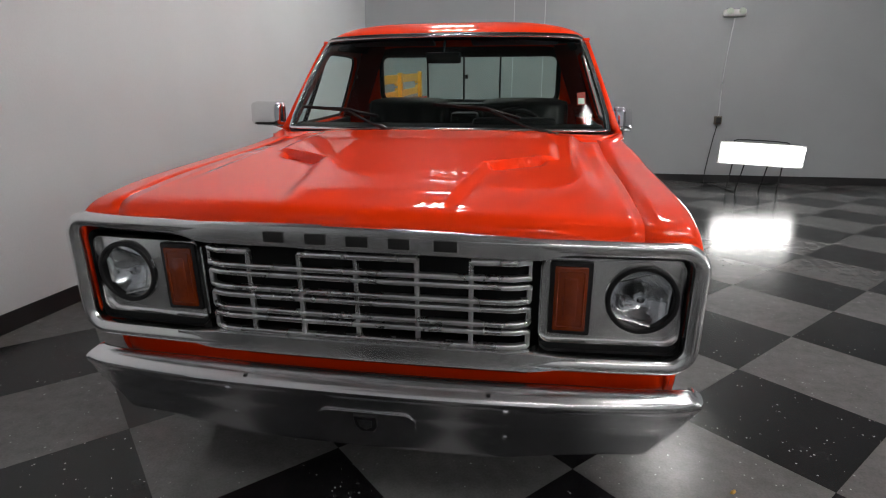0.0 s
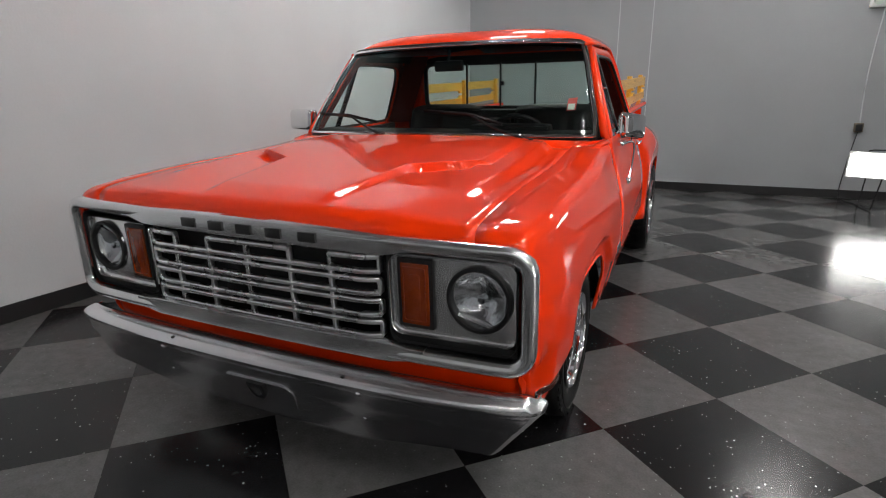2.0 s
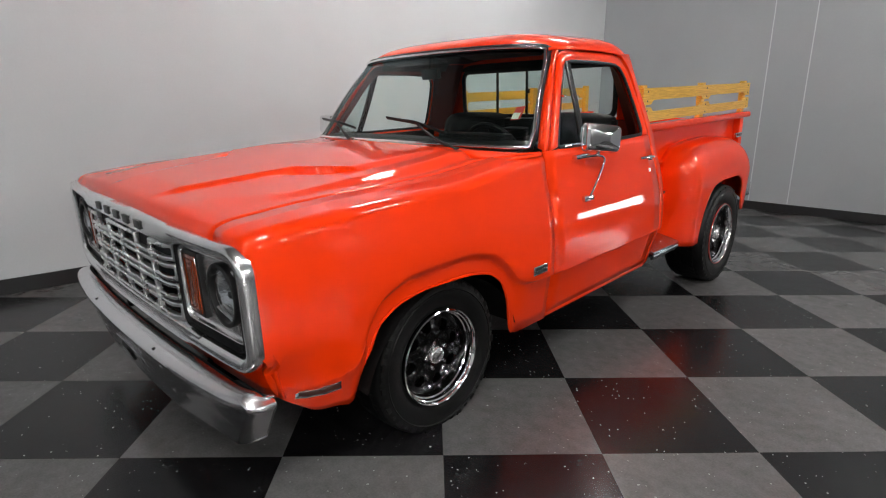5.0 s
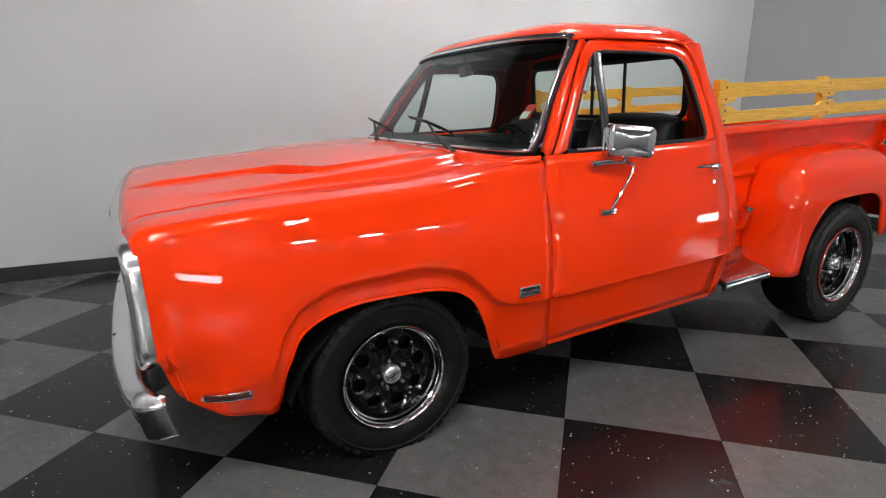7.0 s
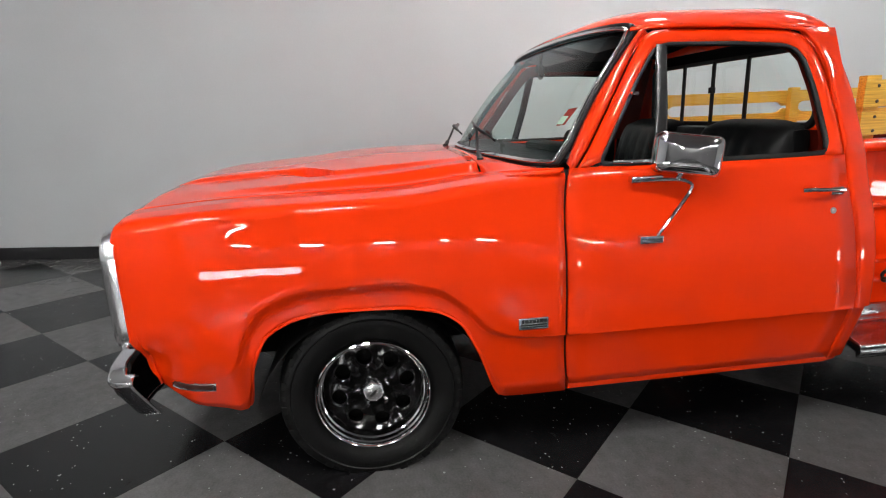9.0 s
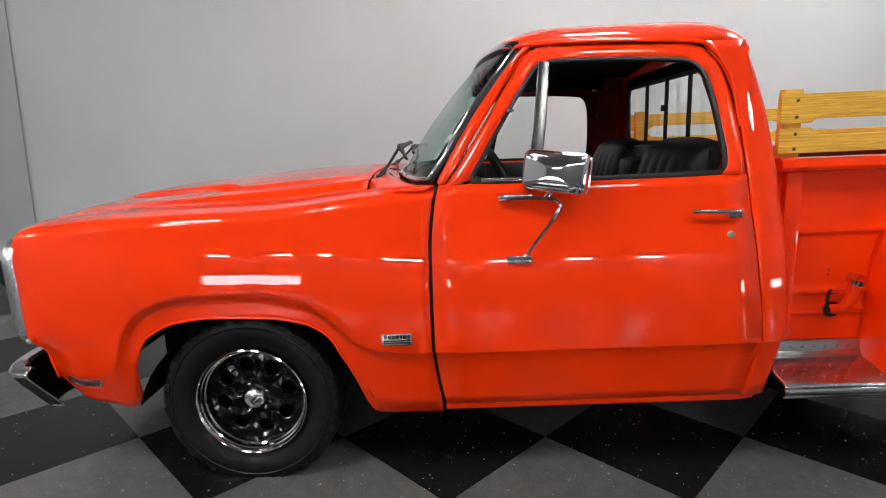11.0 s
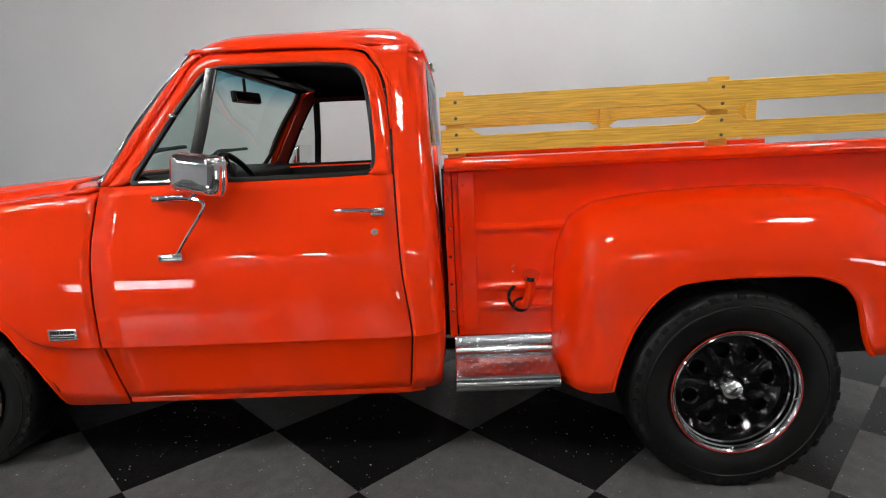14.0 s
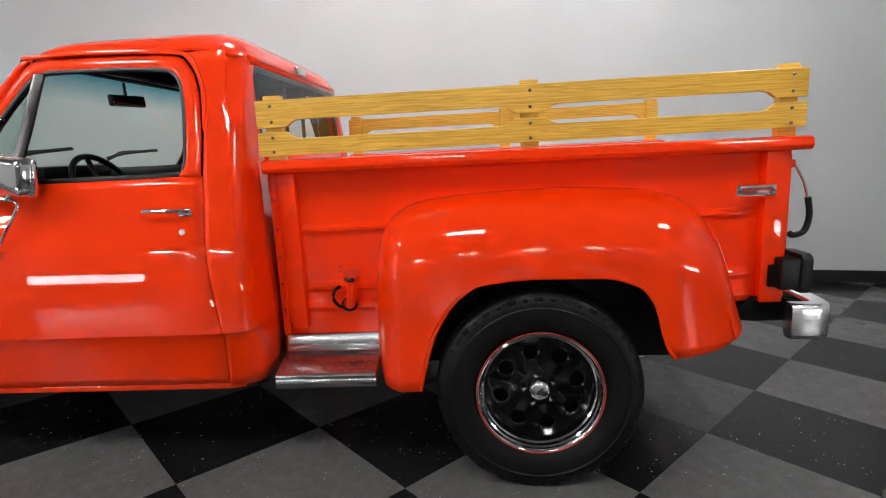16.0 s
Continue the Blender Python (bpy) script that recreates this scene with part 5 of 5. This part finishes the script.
# rear bumper, tail lamps, tailgate chains
rb = part("rear_bumper", sweep(smooth_path([(-0.86, 3.885, 0.43), (-0.865, 3.95, 0.43), (-0.85, 4.0, 0.43), (-0.7, 4.012, 0.43), (0, 4.02, 0.43), (0.7, 4.012, 0.43), (0.85, 4.0, 0.43), (0.865, 3.95, 0.43), (0.86, 3.885, 0.43)], 4), rounded(0.07, 0.135, 0.02)), BUMPER_CHROME, truck, "chrome rear step bumper")
for mir, sgn in SIDES:
    part("bumper_arm", block((0.06, 0.34, 0.09), (0.70, 3.83, 0.44), 0.006), UNDER, rb, mirror=mir)
    part("end_bracket", prism([(3.70, 0.41), (3.80, 0.50), (3.90, 0.49), (3.985, 0.47), (3.985, 0.40), (3.80, 0.40)], 0.03, lambda a, b, d: (0.74 + d, a, b)), UNDER, rb, mirror=mir)
    tl = part("tail_lamp", block((0.125, 0.075, 0.118), (0.80, 3.888, 0.603), 0.010), GASKET, truck, "black-bodied square tail lamp", mirror=mir)
    part("flange", sweep([(0.80, 3.918, 0.605), (0.80, 3.926, 0.605), (0.80, 3.950, 0.605), (0.80, 3.956, 0.605)], rounded(0.150, 0.150, 0.026, 6), scale=lambda u: 1.0 if 0.1 < u < 0.9 else 0.94), GASKET, tl, mirror=mir)
    part("lens", block((0.115, 0.012, 0.115), (0.80, 3.956, 0.605), 0.006), RED_LENS, tl, mirror=mir)
    part("lamp_stay", block((0.05, 0.03, 0.085), (0.80, 3.842, 0.590), 0.006), UNDER, tl, mirror=mir)
    part("lamp_wire", tube(smooth_path([(0.80, 3.845, 0.56), (0.80, 3.83, 0.53), (0.79, 3.80, 0.50), (0.77, 3.77, 0.48)], 5), 0.006, 6), GASKET, tl, mirror=mir)
    ch = part("tailgate_chain", tube(smooth_path([(0.72, 3.945, 1.0), (0.72, 3.985, 0.93), (0.72, 4.005, 0.86)], 5), 0.005, 6, (1, 0, 0)), CHROME, truck, "tailgate chain in a black sleeve", mirror=mir)
    part("sleeve", tube(smooth_path([(0.72, 4.005, 0.87), (0.72, 4.015, 0.80), (0.72, 4.0, 0.74), (0.72, 3.96, 0.725), (0.72, 3.945, 0.735)], 5), 0.012, 8, (1, 0, 0)), GASKET, ch, mirror=mir)
    part("chain_lug", block((0.03, 0.03, 0.03), (0.72, 3.93, 1.0), 0.006), RED, ch, mirror=mir)


# ---- wooden stake sides ----
def board(z0, z1, notch_low):
    """A board's outline along the bed, narrowed between the posts."""
    posts = (1.995, 2.953, 3.872)
    cut, line = 0.026, []
    for a, b in zip(posts, posts[1:]):
        line += [(a + 0.055, 0), (a + 0.062, 0.006), (a + 0.085, cut - 0.004), (a + 0.105, cut), (b - 0.105, cut), (b - 0.085, cut - 0.004), (b - 0.062, 0.006), (b - 0.055, 0)]
    full = [(1.938, 0)] + line + [(3.925, 0)]
    tilt = lambda y: 0.008 * (y - 1.94)
    if notch_low:
        return [(y, z0 + c + tilt(y)) for y, c in full] + [(3.925, z1 + tilt(3.925)), (1.938, z1 + tilt(1.938))]
    return [(1.938, z0 + tilt(1.938)), (3.925, z0 + tilt(3.925))] + [(y, z1 - c + tilt(y)) for y, c in full[::-1]]


for mir, sgn in SIDES:
    rack = tagged(new("stake_rail"), "varnished oak stake rail bolted along the bed", "stake rail", "stake rails of the bed")
    rack.matrix_world = BODY
    for z0, z1, low in ((1.222, 1.322, True), (1.117, 1.205, False)):
        part("board", prism(board(z0, z1, low), 0.022, lambda a, b, d: (0.793 + d, a, b)), WOOD, rack, mirror=mir, bevel=0.002, smooth=False)
    for y in (1.995, 2.953, 3.872):
        t = 0.008 * (y - 1.94)
        part("post", block((0.038, 0.066, 0.256), (0.773, y, 1.212 + t), 0.004), WOOD, rack, mirror=mir, smooth=False)
        for z in (1.300, 1.243, 1.185, 1.133):
            part("bolt", lathe([(0, 0.004), (0.005, 0.003), (0.0065, 0.0), (0.0065, -0.002)], 10, (0.8155, y, z + t)), STEEL, rack, mirror=mir)


# ---- the showroom ----
TH, ORIGIN, TILE = 0.02, (1.112, -0.14), 0.6096
E1 = Vector((math.cos(TH + math.pi / 4), math.sin(TH + math.pi / 4), 0))
E2 = Vector((math.cos(TH + 3 * math.pi / 4), math.sin(TH + 3 * math.pi / 4), 0))
X0, X1, Y0, Y1, HIGH = -2.35, 14.2, -9.0, 6.66, 4.6


def slab(name, size, at, material, label="", category="", bevel=0.0):
    ob = part(name, block(size, at, bevel), material, smooth=False)
    return tagged(ob, label, category, "", "structure")


floor = slab("floor", (X1 - X0 + 0.4, Y1 - Y0 + 0.4, 0.1), ((X0 + X1) / 2, (Y0 + Y1) / 2, -0.055), SLAB, "checkered floor of grey and black vinyl tiles", "floor")
SKEW = pose(-2.345, 0, 0, 0, 0, -1.4)   # the long wall stands a little askew
slab("wall_left", (0.8, Y1 - Y0 + 0.8, HIGH), (-0.4, (Y0 + Y1) / 2, HIGH / 2), WALL, "plain pale grey painted wall", "wall").matrix_world = SKEW
slab("wall_back", (X1 - X0, 0.15, HIGH), ((X0 + X1) / 2, Y1 + 0.075, HIGH / 2), BACK_WALL_DIM, "grey wall, its colour darkened for weaker light, with panel seams and a conduit", "wall")
slab("wall_right", (0.15, Y1 - Y0 + 0.3, HIGH), (X1 + 0.075, (Y0 + Y1) / 2, HIGH / 2), DIM_WALL, "plain grey painted wall on an unseen side of the room", "wall")
slab("wall_front", (X1 - X0, 0.15, HIGH), ((X0 + X1) / 2, Y0 - 0.075, HIGH / 2), WALL, "plain grey painted wall on an unseen side of the room", "wall")
slab("ceiling", (X1 - X0 + 0.3, Y1 - Y0 + 0.3, 0.1), ((X0 + X1) / 2, (Y0 + Y1) / 2, HIGH + 0.05), CEIL, "grey ceiling above the light fixtures", "ceiling")
slab("baseboard_left", (0.012, Y1 + 3.2, 0.11), (0.006, (Y1 - 3.2) / 2, 0.056), BASE, "black rubber baseboard", "baseboard", 0.003).matrix_world = SKEW
slab("baseboard_back", (X1 - X0 - 0.03, 0.012, 0.11), ((X0 + X1) / 2, Y1 - 0.006, 0.056), BASE, "black rubber baseboard", "baseboard", 0.003)
for x in (0.16, 0.62):
    slab("wall_seam", (0.012, 0.006, HIGH - 0.12), (x, Y1 - 0.003, HIGH / 2 + 0.06), PANEL, "narrow vertical panel seam", "trim", 0.002)

# partition standing off the floor at the front end
part_wall = slab("partition", (1.5, 0.08, HIGH - 0.16), (X0 + 0.70, -3.29, HIGH / 2 + 0.08), PANEL, "grey partition panel hung clear of the floor", "wall")
part("partition_plinth", block((1.3, 0.05, 0.14), (X0 + 0.66, -3.33, 0.072), 0.004), BASE, part_wall)
slab("threshold_strip", (0.3, 0.10, 0.015), (X0 + 0.20, -3.16, 0.0085), WHITE_METAL, "pale threshold strip on the floor", "trim", 0.003)


def tube_bank(name, at, yaw, length, rows, pitch, material, tilt=0.0, MID=0.54):
    """A fluorescent bank on a folding stand: housing, tubes, legs."""
    ob = tagged(new(name), "bright fluorescent tube bank on a low folding stand", "light", "tube banks")
    ob.matrix_world = pose(*at, 0, tilt, yaw)
    high = rows * pitch
    part("housing", block((length + 0.06, 0.05, high + 0.03), (0, 0.05, MID), 0.01), WHITE_METAL, ob)
    for k in range(rows):
        z = MID + (k - (rows - 1) / 2) * pitch
        part("tube", sweep([(-length / 2, 0.0, z), (length / 2, 0.0, z)], circle(0.019, 10)), material, ob)
    part("top_handle", tube(smooth_path([(-length * 0.3, 0.1, MID + high / 2 - 0.02), (-length * 0.3, 0.1, MID + 0.04 + high / 2), (length * 0.3, 0.1, MID + 0.04 + high / 2), (length * 0.3, 0.1, MID + high / 2 - 0.02)], 4), 0.008, 6), BLACK, ob)
    for sx in (-0.32, -0.15, 0.15, 0.32):
        part("leg", tube([(sx * length, 0.12 if abs(sx) > 0.2 else 0.26, 0.006), (sx * length * 0.96, 0.08, MID)], 0.008, 6), BLACK, ob)
    return ob


tube_bank("light_bank", (3.46, 5.45, 0.0), 0, 1.0, 4, 0.065, BANK_TUBE, 3.0)
tube_bank("light_bank", (4.5, -1.26, 0.0), -119, 1.0, 4, 0.065, BANK_TUBE, 0.0, 0.62)

# overhead fixtures
fixture = tagged(new("ceiling_light"), "four-tube fluorescent ceiling fixture", "light", "ceiling fixtures")
part("tray", block((0.62, 0.66, 0.05), (0, 0, 0.047), 0.008), WHITE_METAL, fixture)
for k in range(4):
    part("tube", sweep([(-0.21 + 0.14 * k, -0.3, 0), (-0.21 + 0.14 * k, 0.3, 0)], circle(0.019, 8)), TUBE, fixture)
for k in (-1, 1):
    part("rod", block((0.01, 0.01, 0.64), (0, 0.25 * k, 0.37), 0), BLACK, fixture)
# near fixtures ahead of the bumper are added, unseen, to brighten the truck's front
spots = [(2.5, -2.0), (2.6, -0.6), (3.3, 2.2), (2.75, 5.1), (4.5, -2.8), (-0.3, 1.7), (-0.5, 4.0), (1.6, -6.8), (3.4, -6.4), (6.4, -5.2)] + [(13.2, y) for y in (-6.0, -4.0, -2.0, 0.0, 2.0, 4.0, 5.9)]
fixture.matrix_world = pose(*spots[0], HIGH - 0.7)
for x, y in spots[1:]:
    copy_thing(fixture, pose(x, y, HIGH - 0.7))

# outlet, conduit and emergency light on the back wall
box = tagged(part("outlet_box", block((0.10, 0.06, 0.12), (3.25, Y1 - 0.03, 0.93), 0.01), STEEL), "grey outlet box on the wall", "outlet")
part("cover", block((0.07, 0.01, 0.09), (3.25, Y1 - 0.064, 0.93), 0.004), BLACK, box)
tagged(part("conduit", tube(smooth_path([(3.26, Y1 - 0.012, 0.98), (3.25, Y1 - 0.012, 1.6), (3.30, Y1 - 0.012, 2.36)], 6), 0.008, 6), PANEL), "thin grey cable running up the wall", "cable")
tagged(part("power_cord", tube(smooth_path([(3.25, Y1 - 0.03, 0.87), (3.20, Y1 - 0.02, 0.5), (3.16, Y1 - 0.03, 0.02), (3.2, Y1 - 0.3, 0.012), (3.3, 5.7, 0.012)], 6), 0.006, 6), BLACK), "black cord from the outlet to the floor", "cable")
em_ = tagged(part("emergency_light", block((0.30, 0.08, 0.09), (3.28, Y1 - 0.04, 2.42), 0.015), WHITE_METAL), "white wall-mounted emergency light", "light")
for k in (-1, 1):
    part("lamp_head", tube([(3.28 + 0.08 * k, Y1 - 0.08, 2.45), (3.28 + 0.08 * k, Y1 - 0.14, 2.43)], 0.04, 14), STICKER_WHITE, em_)
leaf = bmesh.new()
leaf.faces.new([leaf.verts.new((0.012 * math.cos(a) * (1 + 0.3 * math.sin(3 * a)), 0.007 * math.sin(a), 0.002 + 0.003 * math.cos(a))) for a in span(0, 2 * math.pi, 9)[:-1]])
dry = tagged(part("dry_leaf", leaf, OCHRE, solid=0.001), "small dry yellowed leaf scrap on the floor", "debris")
dry.matrix_world = pose(1.21, -0.62, 0.003, 0, 0, 40)

# floor tiles, last
near, rest = [], []
for i in range(-30, 31):
    for j in range(-30, 31):
        c = Vector((*ORIGIN, 0)) + E1 * TILE * (i + 0.5) + E2 * TILE * (j + 0.5)
        if X0 - 0.3 < c.x < X1 + 0.3 and Y0 - 0.3 < c.y < Y1 + 0.3:
            (near if -2.6 < c.x < 4.4 and -3.4 < c.y < 6.9 else rest).append((c, (i + j) % 2))


def tile_mesh(name, material):
    bm = block((TILE - 0.0012, TILE - 0.0012, 0.006), (0, 0, -0.003), 0.0)
    me = bpy.data.meshes.new(name)
    bm.to_mesh(me)
    bm.free()
    me.materials.append(material)
    return me


meshes = (tile_mesh("grey_tile", GREY_TILE), tile_mesh("black_tile", DARK_TILE))
for c, dark in near:
    t = new("tile", meshes[dark])
    t.parent = floor
    t.matrix_local = pose(c.x, c.y, 0.0, 0, 0, math.degrees(TH) + 45)
for dark in (0, 1):
    bms = []
    for c, d in rest:
        if d == dark:
            bms.append(block((TILE - 0.0012, TILE - 0.0012, 0.006), (0, 0, 0)))
            bmesh.ops.transform(bms[-1], matrix=pose(c.x, c.y, -0.003, 0, 0, math.degrees(TH) + 45), verts=bms[-1].verts)
    far = part("far_tiles", merge(*bms), (GREY_TILE, DARK_TILE)[dark], floor, smooth=False)
    far["kind"] = "stuff"
